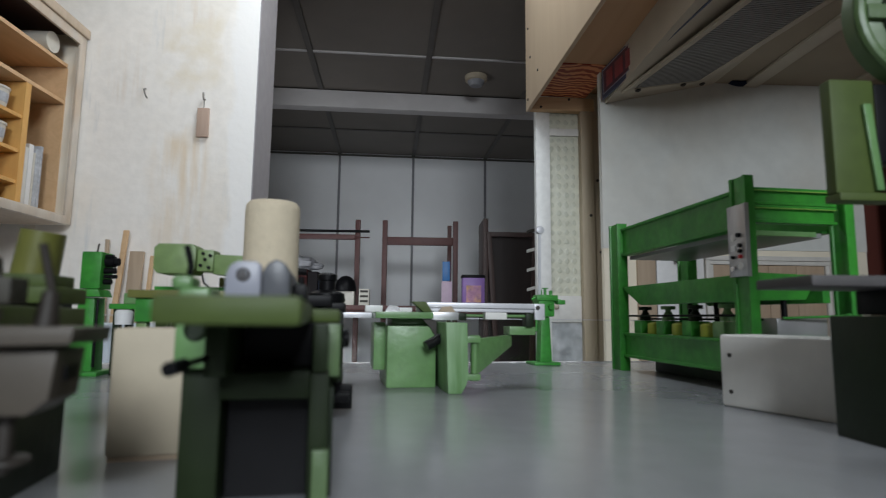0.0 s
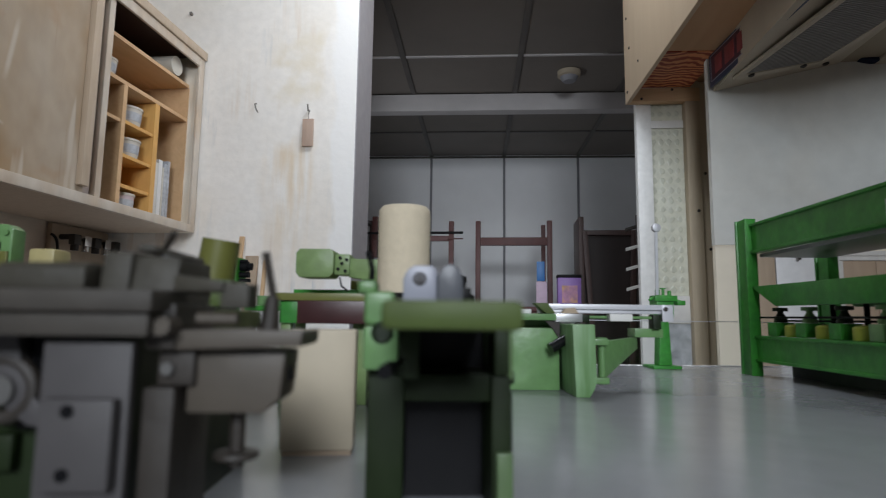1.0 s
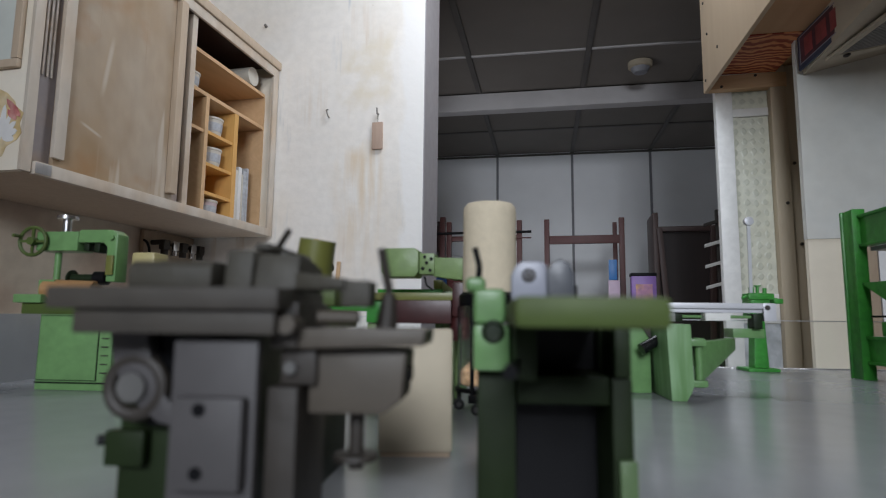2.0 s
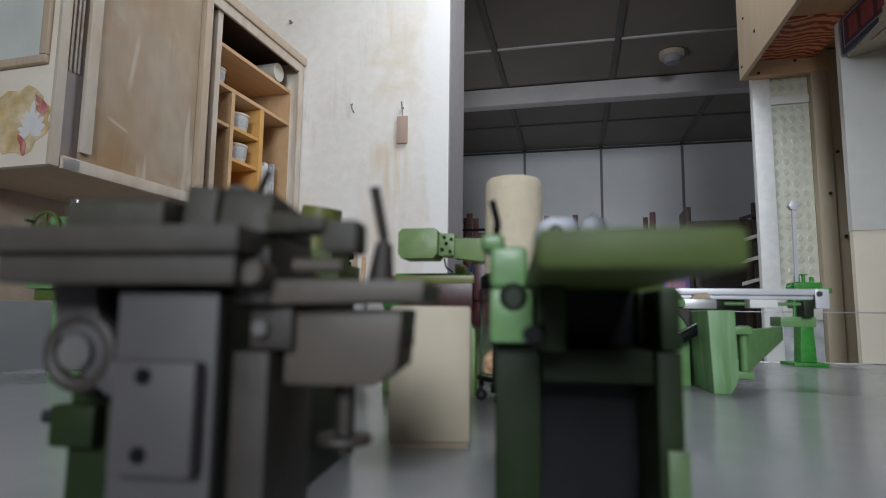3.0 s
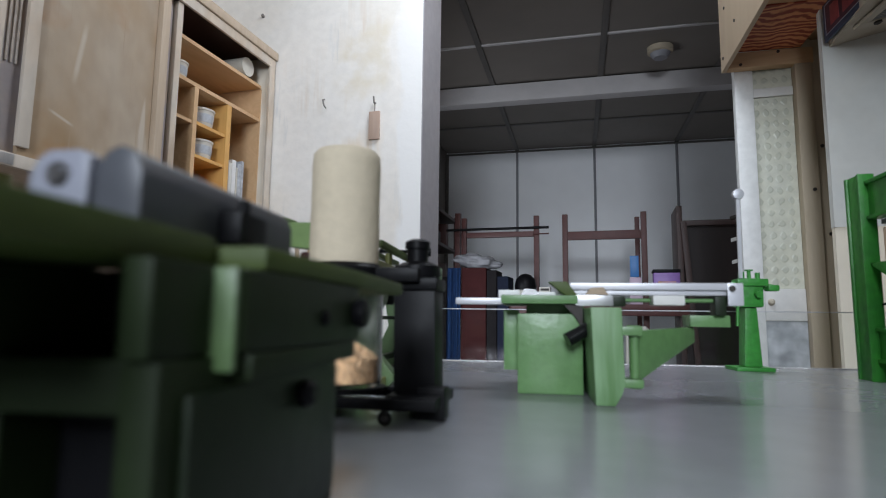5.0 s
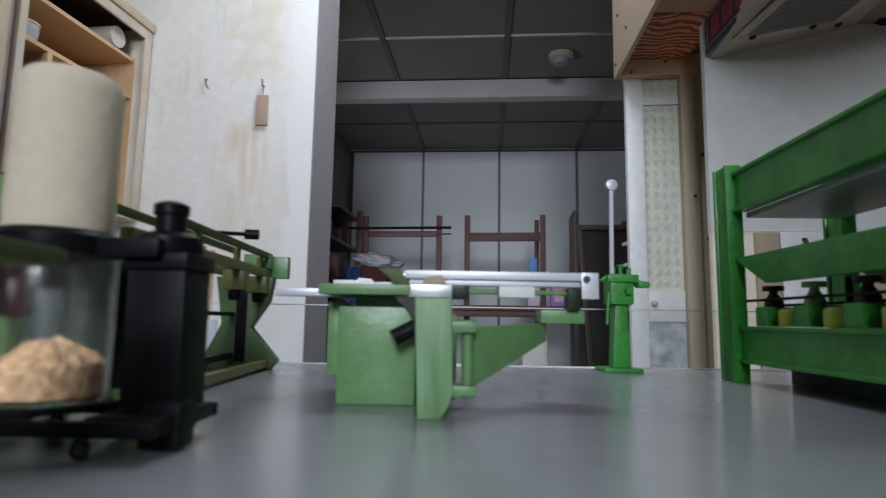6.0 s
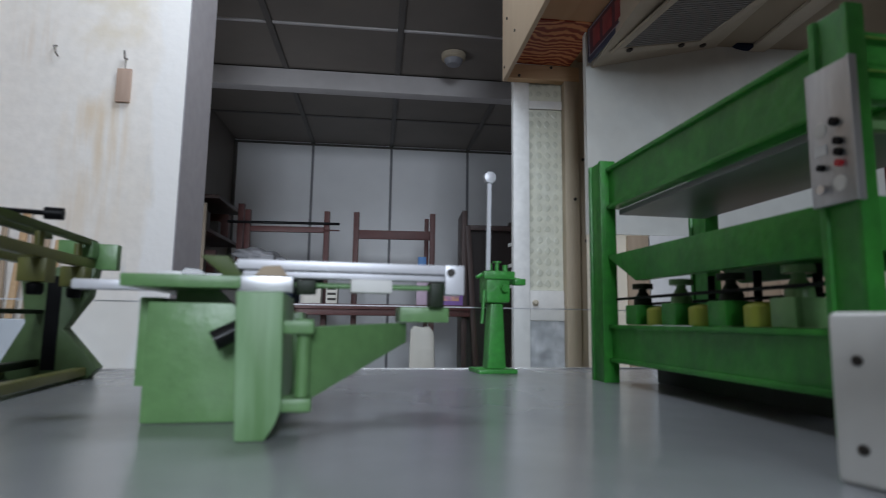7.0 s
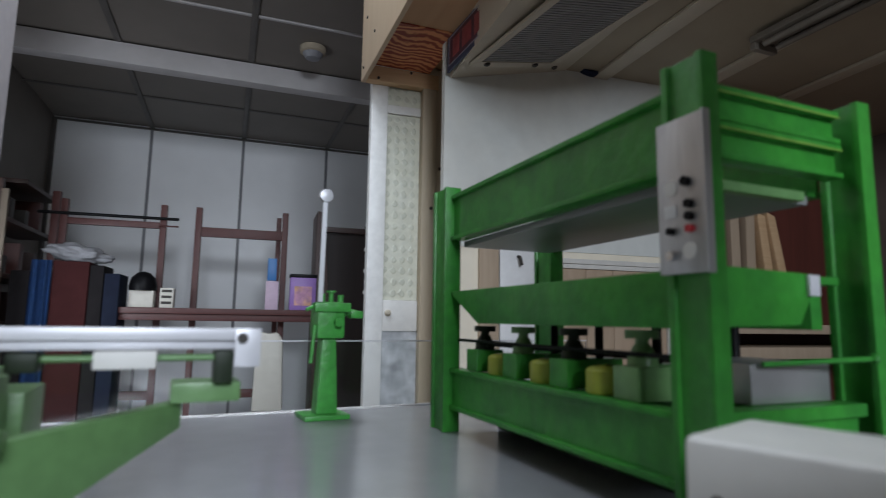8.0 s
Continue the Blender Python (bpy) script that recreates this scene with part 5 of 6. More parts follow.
part("head_plate", [('b', -0.1658, -0.150, 0.66, 0.685, 0.134, 0.156, 0.0012)], M_SAGE, ra)
for dx, dz in ((0, 0), (0.004, 0.006), (0.008, -0.002), (0.002, 0.012), (0.009, 0.010)):
    part("bolt", [('c', (-0.162 + dx, 0.66, 0.140 + dz), (-0.162 + dx, 0.6575, 0.140 + dz), 0.0016, None, 10)], M_BLACK, ra)
part("arm", [('p', [(-0.152, 0.132), (-0.090, 0.124), (-0.090, 0.150), (-0.152, 0.152)], 'y', 0.664, 0.684, 0.001)], M_SAGE, ra)
part("column", [('c', (-0.118, 0.686, 0.1147), (-0.118, 0.686, 0.1275), 0.0085), ('c', (-0.118, 0.686, 0.1147), (-0.118, 0.686, 0.118), 0.012)], M_SAGE, ra)
part("leg", [('b', -0.140, -0.130, 0.665, 0.675, 0.0, 0.0828, 0.0008)], M_SAGE, ra)
part("saw_table", [('b', -0.228, -0.112, 0.655, 0.735, 0.1066, 0.1145, 0.001)], M_MOSS, ra)
part("table_front", [('b', -0.2005, -0.130, 0.648, 0.735, 0.083, 0.1064, 0.001)], M_MAROON, ra, "maroon table body")
part("clamp_block", [('b', -0.1295, -0.1165, 0.650, 0.672, 0.09, 0.125, 0.002), ('r', (-0.123, 0.660, 0.078), [(0.008, -0.012), (0.010, -0.008), (0.010, 0.008), (0.008, 0.012)], 18, 'z')], M_MAROON, ra, "maroon clamp")
part("cable", [('t', [(-0.160, 0.66, 0.131), (-0.157, 0.656, 0.122), (-0.150, 0.655, 0.117)], 0.0009)], M_BLACK, ra)
part("fence_strip", [('b', -0.226, -0.150, 0.716, 0.722, 0.1147, 0.121, 0.0006)], M_GREEN, ra)
part("left_block", [('b', -0.222, -0.201, 0.66, 0.70, 0.083, 0.1064, 0.001)], M_GREEN, ra)
part("leg", [('b', -0.222, -0.212, 0.665, 0.675, 0.0, 0.0828, 0.0008)], M_SAGE, ra)
part("leg", [('b', -0.222, -0.212, 0.715, 0.725, 0.0, 0.0828, 0.0008)], M_SAGE, ra)
part("leg", [('b', -0.140, -0.130, 0.715, 0.725, 0.0, 0.0828, 0.0008)], M_SAGE, ra)

# dust extractor
du = thing("model_dust_extractor", (-0.07, 0.66, 0.0), 6, "black miniature dust extractor with cream bag and wood shavings", "model machine", "miniature machines")
part("filter_bag", [('r', (-0.090, 0.655, 0.0), [(0.0266, 0.1145), (0.0270, 0.13), (0.0266, 0.16), (0.0268, 0.192), (0.0262, 0.200), (0.0235, 0.2035), (0.002, 0.2045)], 40)], M_CREAM, du, "cream felt filter bag")
part("collar", [('r', (-0.090, 0.655, 0.0), [(0.030, 0.101), (0.0305, 0.104), (0.0305, 0.111), (0.027, 0.1142)], 36), ('b', -0.072, -0.028, 0.645, 0.668, 0.1, 0.111, 0.002)], M_BLACK, du)
jar = part("clear_bag", [('r', (-0.090, 0.655, 0.0), [(0.0305, 0.0225), (0.0312, 0.026), (0.0312, 0.096), (0.0302, 0.1005), (0.0292, 0.1005), (0.0300, 0.096), (0.0300, 0.027), (0.0292, 0.0245)], 40)], M_CLEAR, du, "clear plastic collection bag")
jar.visible_shadow = False
shb = bmesh.new()
bmesh.ops.create_cone(shb, cap_ends=True, segments=48, radius1=0.0288, radius2=0.0285, depth=0.014)
top = [f for f in shb.faces if f.normal.z > 0.9]
for _ in range(5):
    top = bmesh.ops.inset_region(shb, faces=top, thickness=0.0048)["faces"] and [f for f in shb.faces if f.normal.z > 0.9 and f.calc_area() == max(g.calc_area() for g in shb.faces if g.normal.z > 0.9)]
for v in shb.verts:
    if v.co.z > 0.006:
        v.co.z += 0.016 * max(0.0, 1 - (v.co.xy.length / 0.029) ** 1.6) + 0.10 * v.co.x + 0.0030 * noise.noise(v.co * 260)
bmesh.ops.translate(shb, verts=shb.verts, vec=(-0.020, -0.005, 0.0325))
me = bpy.data.meshes.new("shavings")
shb.to_mesh(me)
shb.free()
me.materials.append(M_SHAV)
so = new("shavings", me)
so.parent = du
tagged(so, "orange wood shavings")
part("base_frame", [('b', -0.108, -0.008, 0.616, 0.6225, 0.011, 0.0185, 0.001), ('b', -0.108, -0.008, 0.684, 0.690, 0.011, 0.0185, 0.001), ('b', -0.1075, -0.100, 0.6227, 0.6835, 0.011, 0.0185, 0.001),
                    ('b', -0.046, -0.008, 0.623, 0.6835, 0.011, 0.0195, 0.001), ('r', (-0.090, 0.655, 0.0), [(0.034, 0.0187), (0.034, 0.0215), (0.030, 0.0223)], 36)], M_BLACK, du)
part("column", [('p', [(-0.054, 0.004), (-0.020, 0.004), (-0.0160, 0.014), (-0.0172, 0.094), (-0.0490, 0.094), (-0.0480, 0.014)], 'y', 0.655, 0.688, 0.0008)], M_BLACK, du, "black column")
part("foot_block", [('b', -0.026, -0.0055, 0.636, 0.6545, 0.002, 0.0245, 0.0015)], M_BLACK, du)
part("fan_housing", [('b', -0.051, -0.0150, 0.652, 0.690, 0.0943, 0.1040, 0.002), ('r', (-0.0345, 0.670, 0.0), [(0.0180, 0.1042), (0.0190, 0.107), (0.0180, 0.1135), (0.012, 0.1165), (0.008, 0.117)], 28)], M_BLACK, du)
part("motor", [('r', (-0.0345, 0.670, 0.0), [(0.0085, 0.1172), (0.0085, 0.1265), (0.0098, 0.1275), (0.0098, 0.133), (0.006, 0.135)], 24)], M_BLACK, du)
for x, y in ((-0.1195, 0.651), (-0.1045, 0.6192), (-0.104, 0.687)):
    part("strut", [('c', (x, y, 0.0186), (x, y, 0.1005), 0.0019)], M_BLACK, du)
for x, y in ((-0.1195, 0.651), (-0.1005, 0.6195), (-0.044, 0.6195), (-0.103, 0.687), (-0.040, 0.687)):
    cs = part("castor", [('o', (x, y, 0.0052), 0.0036, 0.0016, 'y', 18, 8), ('b', x - 0.002, x + 0.002, y - 0.0025, y + 0.0025, 0.008, 0.0188 if y == 0.651 else 0.0108)], M_RUBBER, du)
    part("hub", [('c', (x, y - 0.0012, 0.0052), (x, y + 0.0012, 0.0052), 0.0021, None, 12)], M_GREY, cs)

# bench lathe on a cabinet
la = thing("model_lathe", (-0.585, 0.65, 0.0), 8, "green miniature lathe with a handwheel on a cabinet stand", "model machine", "miniature machines")
cb = part("cabinet", [('b', -0.628, -0.535, 0.648, 0.715, 0.0, 0.088, 0.0012)], M_LIGHT, la, "light green cabinet stand")
part("door", [('b', -0.6255, -0.552, 0.6462, 0.6478, 0.012, 0.086, 0.0006)], M_LIGHT, cb, "light green door")
part("door_gap", [('b', -0.6263, -0.5512, 0.6470, 0.6479, 0.0112, 0.0868)], M_BLACK, cb, "dark gap round the door")
part("plinth_line", [('b', -0.6285, -0.5345, 0.6466, 0.6476, 0.008, 0.0095)], M_BLACK, cb)
part("side_tray", [('b', -0.5345, -0.512, 0.656, 0.715, 0.0, 0.060, 0.001), ('b', -0.5345, -0.514, 0.662, 0.712, 0.064, 0.078, 0.001)], M_LIGHT, cb)
part("vent_line", [('b', -0.547, -0.539, 0.6464, 0.6478, z, z + 0.0012) for z in (0.020, 0.030, 0.040, 0.050, 0.060)], M_DKGREY, cb)
part("bed", [('b', -0.66, -0.52, 0.655, 0.71, 0.0882, 0.1015, 0.001)], M_OLIVE, la)
part("carriage", [('b', -0.668, -0.632, 0.650, 0.70, 0.1017, 0.112, 0.0012), ('b', -0.645, -0.625, 0.66, 0.69, 0.1122, 0.13, 0.001), ('c', (-0.634, 0.675, 0.13), (-0.634, 0.675, 0.165), 0.004)], M_LIGHT, la)
part("tool_head", [('b', -0.655, -0.600, 0.662, 0.692, 0.166, 0.190, 0.0015), ('c', (-0.600, 0.675, 0.180), (-0.582, 0.675, 0.180), 0.005)], M_LIGHT, la)
part("spindle_sleeve", [('c', (-0.600, 0.675, 0.180), (-0.575, 0.675, 0.180), 0.0056)], M_STEEL, la, "bright steel sleeve")
part("top_screw", [('c', (-0.626, 0.675, 0.19), (-0.626, 0.675, 0.207), 0.005), ('c', (-0.626, 0.675, 0.207), (-0.626, 0.675, 0.211), 0.012)], M_STEEL, la)
part("handwheel", wheel(-0.655, 0.657, 0.177, 0.0195, 0.0022, 'y') + [('b', -0.673, -0.637, 0.656, 0.658, 0.1755, 0.1785), ('b', -0.6565, -0.6535, 0.656, 0.658, 0.159, 0.195), ('c', (-0.655, 0.66, 0.177), (-0.655, 0.652, 0.177), 0.005), ('c', (-0.671, 0.655, 0.183), (-0.671, 0.645, 0.183), 0.002)], M_OLIVE, la, "olive green handwheel")
part("headstock", [('p', [(-0.6000, 0.176), (-0.5985, 0.192), (-0.5560, 0.192), (-0.5480, 0.186), (-0.5480, 0.128), (-0.5600, 0.128), (-0.5610, 0.170), (-0.5660, 0.176)], 'y', 0.662, 0.684, 0.0015)], M_LIGHT, la)
part("clamp_foot", [('b', -0.5940, -0.5870, 0.665, 0.68, 0.166, 0.1755, 0.001)], M_DARKG, la)
part("clamp_foot", [('b', -0.5800, -0.5730, 0.665, 0.68, 0.164, 0.1755, 0.001)], M_DARKG, la)
part("pivot", [('c', (-0.5545, 0.6615, 0.182), (-0.5545, 0.6585, 0.182), 0.0032, None, 14)], M_LIGHT, la)
part("brass_plate", [('b', -0.5590, -0.5500, 0.6585, 0.6615, 0.136, 0.160, 0.001)], M_MOSS, la)
part("workpiece", [('c', (-0.640, 0.668, 0.118), (-0.575, 0.668, 0.116), 0.013)], wood("turned_wood", (0.42, 0.24, 0.11), (0.32, 0.17, 0.07), 60, 0.5, axis=0), la, "brown wooden blank")
part("tailstock", [('c', (-0.6120, 0.675, 0.132), (-0.5840, 0.675, 0.132), 0.006), ('c', (-0.6140, 0.675, 0.132), (-0.6120, 0.675, 0.132), 0.011)], M_DARKG, la)
part("chuck", [('c', (-0.5820, 0.675, 0.133), (-0.5670, 0.675, 0.133), 0.0085)], M_BLACK, la)
part("oiler", [('b', -0.533, -0.503, 0.668, 0.70, 0.143, 0.165, 0.004), ('c', (-0.518, 0.684, 0.1015), (-0.518, 0.684, 0.143), 0.006), ('b', -0.531, -0.500, 0.661, 0.71, 0.0615, 0.0880, 0.001)], mat("pale_yellow_paint", (0.42, 0.36, 0.17), 0.4, vary=0.1, scale=60), la, "pale yellow oiler")

# mortiser
mo = thing("model_mortiser", (-0.44, 0.97, 0.0), 4, "bright green miniature mortising machine with black motor", "model machine", "miniature machines")
part("column", [('p', [(-0.464, 0.0), (-0.424, 0.0), (-0.428, 0.115), (-0.449, 0.115)], 'y', 0.955, 0.99, 0.001)], M_GREEN, mo)
part("head", [('b', -0.449, -0.421, 0.952, 0.99, 0.128, 0.184, 0.0012)], M_GREEN, mo)
part("table", [('p', [(-0.468, 0.116), (-0.415, 0.116), (-0.42, 0.127), (-0.455, 0.127)], 'y', 0.945, 0.985, 0.001)], M_GREEN, mo)
part("motor", [('c', (-0.4205, 0.968, 0.170), (-0.408, 0.968, 0.170), 0.0085), ('c', (-0.408, 0.968, 0.170), (-0.402, 0.968, 0.170), 0.006)], M_BLACK, mo)
for z, r, l in ((0.178, 0.003, 0.012), (0.156, 0.0048, 0.016), (0.147, 0.003, 0.018), (0.139, 0.0042, 0.011)):
    part("fitting", [('c', (-0.4205, 0.964, z), (-0.4205 + l, 0.964, z), r, None, 14)], M_BLACK, mo)
part("side_bar", [('b', -0.4235, -0.4200, 0.9515, 0.9545, 0.012, 0.112, 0.0006)], M_BLACK, mo, "black upright bar")
part("hand_lever", [('t', [(-0.428, 0.953, 0.184), (-0.426, 0.952, 0.196)], 0.0012)], M_DKGREY, mo)
part("lever", [('t', [(-0.46, 0.955, 0.14), (-0.470, 0.948, 0.130), (-0.478, 0.944, 0.118)], 0.0016)], M_DARKG, mo)
part("foot", [('b', -0.47, -0.41, 0.94, 1.0, 0.0, 0.006, 0.001)], M_GREEN, mo)
# green vice bench beside it
vb = thing("model_vice_bench", (-0.36, 0.98, 0.0), 6, "small green miniature bench with vice and clamps", "model machine", "miniature machines")
part("top", [('b', -0.405, -0.315, 0.955, 1.02, 0.098, 0.106, 0.001)], M_GREEN, vb)
for x in (-0.40, -0.33):
    part("leg", [('b', x, x + 0.01, 0.96, 0.97, 0.0, 0.0978, 0.0006)], M_DARKG, vb)
    part("leg", [('b', x, x + 0.01, 1.005, 1.015, 0.0, 0.0978, 0.0006)], M_DARKG, vb)
part("vice", [('b', -0.385, -0.365, 0.955, 0.985, 0.1062, 0.122, 0.001), ('b', -0.358, -0.346, 0.955, 0.985, 0.1062, 0.122, 0.001), ('c', (-0.365, 0.97, 0.114), (-0.325, 0.97, 0.114), 0.003), ('c', (-0.325, 0.958, 0.114), (-0.325, 0.982, 0.114), 0.0015)], M_LIGHT, vb)
part("white_cup", [('r', (-0.385, 0.962, 0.075), [(0.012, 0.0), (0.013, 0.018), (0.010, 0.022)], 20)], M_WHITE, vb)

# battens standing on the low cupboard against the plaster wall
for x, w, h, dx, y, m_ in ((-1.262, 0.022, 0.40, 0.030, 2.585, M_PINE), (-1.215, 0.060, 0.31, 0.010, 2.600, M_BOARDS), (-1.128, 0.016, 0.29, 0.016, 2.590, M_PINE), (-1.30, 0.014, 0.36, -0.012, 2.595, M_BOARDS)):
    single("wooden_batten", [('p', [(x, 0.0555), (x + w, 0.0555), (x + w + dx, 0.0555 + h), (x + dx, 0.0555 + h)], 'y', y, y + 0.014, 0.002)], m_, (x, y, 0.0555), 0, "sawn wooden batten leaning on the plaster wall", "batten", "leaning battens")
# yellow box on a black stand
ys = thing("model_charger_stand", (-0.62, 1.06, 0.0), 4, "black metal stand carrying a yellow box", "stand")
part("top", [('b', -0.72, -0.546, 1.045, 1.105, 0.099, 0.1135, 0.001)], M_BLACK, ys)
for y in (1.047, 1.095):
    for x, dx in ((-0.712, 0.012), (-0.560, -0.022)):
        part("leg", [('p', [(x + dx, 0.0), (x + dx + 0.009, 0.0), (x + 0.010, 0.0988), (x, 0.0988)], 'y', y, y + 0.008)], M_BLACK, ys)
part("lower_bar", [('b', -0.690, -0.573, 1.0485, 1.0535, 0.024, 0.043)], M_DKGREY, ys)
part("stored_board", [('b', -0.640, -0.612, 1.085, 1.0945, 0.0, 0.090, 0.001)], M_BOARDS, ys, "pale board under the stand")
yb = thing("yellow_box", (-0.61, 1.06, 0.1137), 4, "yellow box with an open dark front on a black stand", "box")
part("shell", [('b', -0.650, -0.563, 1.05, 1.095, 0.1138, 0.154, 0.0015)], M_YBOX, yb)
# shell is closed; this dark sheet gives the shade of an open front
part("front", [('b', -0.646, -0.604, 1.0485, 1.0498, 0.1175, 0.151)], M_DKGREY, yb, "dark sheet for the shade in the open front")

# long clamping press
cl = thing("model_clamp_press", (-0.17, 1.10, 0.0), 9, "green and yellow miniature frame press with long rails", "model machine", "miniature machines")
for y in (0.80, 1.09):
    leg = part("end_frame", [('p', [(-0.255, 0.0), (-0.160, 0.0), (-0.150, 0.012), (-0.187, 0.055), (-0.165, 0.09), (-0.160, 0.122), (-0.235, 0.122), (-0.225, 0.06), (-0.248, 0.012)], 'y', y, y + 0.02, 0.001)], M_CLAMP, cl, "dull green end frame")
    part("end_strip", [('b', -0.206, -0.192, y - 0.0012, y - 0.0002, 0.010, 0.112)], M_BLACK, leg, "black upright strip")
part("foot_rail", [('b', -0.250, -0.240, 0.76, 1.088, 0.004, 0.013, 0.001), ('b', -0.172, -0.160, 0.76, 1.088, 0.004, 0.013, 0.001)], M_MOSS, cl, "moss yellow floor rail")
part("dark_rail", [('b', -0.215, -0.207, 0.76, 1.088, 0.014, 0.022, 0.001), ('b', -0.215, -0.207, 0.76, 1.088, 0.070, 0.075, 0.001)], M_DARKG, cl)
part("work_rail", [('b', -0.178, -0.168, 0.74, 1.12, 0.1225, 0.133, 0.001), ('b', -0.225, -0.215, 0.74, 1.12, 0.1225, 0.133, 0.001)], M_MOSS, cl, "moss yellow rail")
part("top_rail", [('b', -0.175, -0.167, 0.80, 1.11, 0.148, 0.155, 0.001), ('b', -0.222, -0.214, 0.80, 1.11, 0.155, 0.162, 0.001)], M_OLIVE, cl)
for y in (0.86, 0.98, 1.07):
    st_ = part("press_block", [('b', -0.188, -0.164, y, y + 0.022, 0.100, 0.122, 0.001), ('c', (-0.176, y + 0.01, 0.133), (-0.176, y + 0.01, 0.148), 0.004)], M_MOSS, cl)
    part("knob", [('r', (-0.176, y + 0.01, 0.088), [(0.006, 0.0), (0.0075, 0.003), (0.0075, 0.010), (0.004, 0.0118)], 16)], M_BLACK, st_)
part("handle", [('t', [(-0.19, 0.93, 0.158), (-0.145, 0.935, 0.157)], 0.0022), ('c', (-0.150, 0.934, 0.157), (-0.136, 0.936, 0.157), 0.0055)], M_BLACK, cl, "black handle")
part("handle_base", [('r', (-0.195, 0.93, 0.1556), [(0.008, 0.0), (0.0085, 0.003), (0.005, 0.007)], 16)], M_BLACK, cl)
part("end_block", [('b', -0.201, -0.166, 1.092, 1.115, 0.134, 0.153, 0.001), ('b', -0.171, -0.146, 1.11, 1.125, 0.122, 0.152, 0.001)], M_LIGHT, cl)

# panel saw
M_GRIP = mat("glossy_black_grip", (0.008, 0.008, 0.009), 0.14, vary=0.15, scale=60, bump=0.03, spec=0.4)
sw = thing("model_panel_saw", (0.05, 0.83, 0.0), 8, "light green miniature sliding table panel saw", "model machine", "miniature machines")
part("body", [('b', 0.019, 0.083, 0.828, 0.94, 0.0, 0.079, 0.0015), ('b', 0.0825, 0.0975, 0.871, 0.93, 0.0, 0.0850, 0.001)], M_LIGHT, sw)
part("neck", [('b', 0.028, 0.088, 0.862, 0.94, 0.0791, 0.0885, 0.001)], M_LIGHT, sw)
part("side_box", [('b', 0.004, 0.0198, 0.862, 0.93, 0.020, 0.083, 0.0012)], M_LIGHT, sw)
part("table", [('b', 0.003, 0.078, 0.820, 0.955, 0.0887, 0.0972, 0.0012)], M_LIGHT, sw, "light green saw table")
part("front_leg", [('p', [(0.0872, 0.0), (0.1035, 0.0), (0.1090, 0.009), (0.1120, 0.018), (0.1105, 0.0845), (0.0838, 0.0845)], 'y', 0.763, 0.87, 0.0012)], M_WORN, sw, "green leg with worn paint")
part("hinge_lug", [('b', 0.1100, 0.1285, 0.768, 0.788, 0.0600, 0.0680, 0.0015), ('c', (0.1225, 0.7775, 0.0600), (0.1225, 0.7775, 0.0690), 0.0060)], M_LIGHT, sw)
part("hinge_lug", [('b', 0.1100, 0.1285, 0.768, 0.788, 0.0150, 0.0225, 0.0015), ('c', (0.1225, 0.7775, 0.0140), (0.1225, 0.7775, 0.0225), 0.0060)], M_LIGHT, sw)
part("hinge_pin", [('c', (0.1225, 0.7775, 0.0226), (0.1225, 0.7775, 0.0599), 0.0042)], M_LIGHT, sw)
part("rear_leg", [('b', 0.0980, 0.1180, 0.871, 0.93, 0.006, 0.074, 0.0012)], M_LIGHT, sw)
part("swing_arm", [('h', (0.1235, 0.777, 0.0185), (0.1970, 0.862, 0.052), (0.1895, 0.871, 0.052), (0.1185, 0.7835, 0.0185),
                           (0.1235, 0.777, 0.0640), (0.1970, 0.862, 0.067), (0.1895, 0.871, 0.067), (0.1185, 0.7835, 0.0640))], M_LIGHT, sw, "tapered green swing arm")
part("arm_head", [('b', 0.190, 0.228, 0.850, 0.880, 0.0675, 0.079, 0.001)], M_LIGHT, sw)
part("dark_inset", [('p', [(0.064, 0.0885), (0.083, 0.0885), (0.083, 0.064), (0.075, 0.0770)], 'y', 0.8245, 0.8276)], M_DKGREY, sw)
part("handle", [('c', (0.0900, 0.8100, 0.0670), (0.0660, 0.8040, 0.0540), 0.0062, 0.0068, 24)], M_GRIP, sw, "glossy black grip")
slide = part("sliding_table", [('b', 0.072, 0.236, 0.838, 0.862, 0.1035, 0.1105, 0.0008), ('b', 0.076, 0.234, 0.842, 0.858, 0.0985, 0.1034, 0.0005)], M_ALU, sw, "white aluminium sliding table")
part("end_cap", [('b', 0.222, 0.2365, 0.836, 0.8375, 0.0885, 0.1105, 0.0005), ('b', 0.224, 0.2365, 0.838, 0.862, 0.0885, 0.0982, 0.0008)], M_ALU, slide)
part("end_screw", [('c', (0.226, 0.8358, 0.105), (0.226, 0.834, 0.105), 0.003)], M_DKGREY, slide)
part("slide_block", [('b', 0.152, 0.182, 0.835, 0.852, 0.0885, 0.098, 0.0008)], M_WHITEBOX, sw, "white slide block")
part("support_rod", [('c', (0.112, 0.85, 0.0935), (0.224, 0.85, 0.0935), 0.002)], M_LIGHT, sw)
part("rod_guide", [('b', 0.113, 0.127, 0.842, 0.86, 0.087, 0.097, 0.0008)], M_DARKG, sw)
part("rod_guide", [('b', 0.212, 0.2225, 0.842, 0.86, 0.079, 0.0975, 0.0008)], M_DARKG, sw)
part("rip_fence", [('b', 0.060, 0.102, 0.850, 0.858, 0.0975, 0.109, 0.0006), ('b', 0.076, 0.112, 0.822, 0.834, 0.087, 0.0975, 0.0006)], M_PLATE, sw, "grey metal fence")
part("wedge", [('p', [(0.050, 0.111), (0.068, 0.111), (0.078, 0.0975), (0.066, 0.0975)], 'y', 0.825, 0.845, 0.0006)], M_OLIVE, sw)
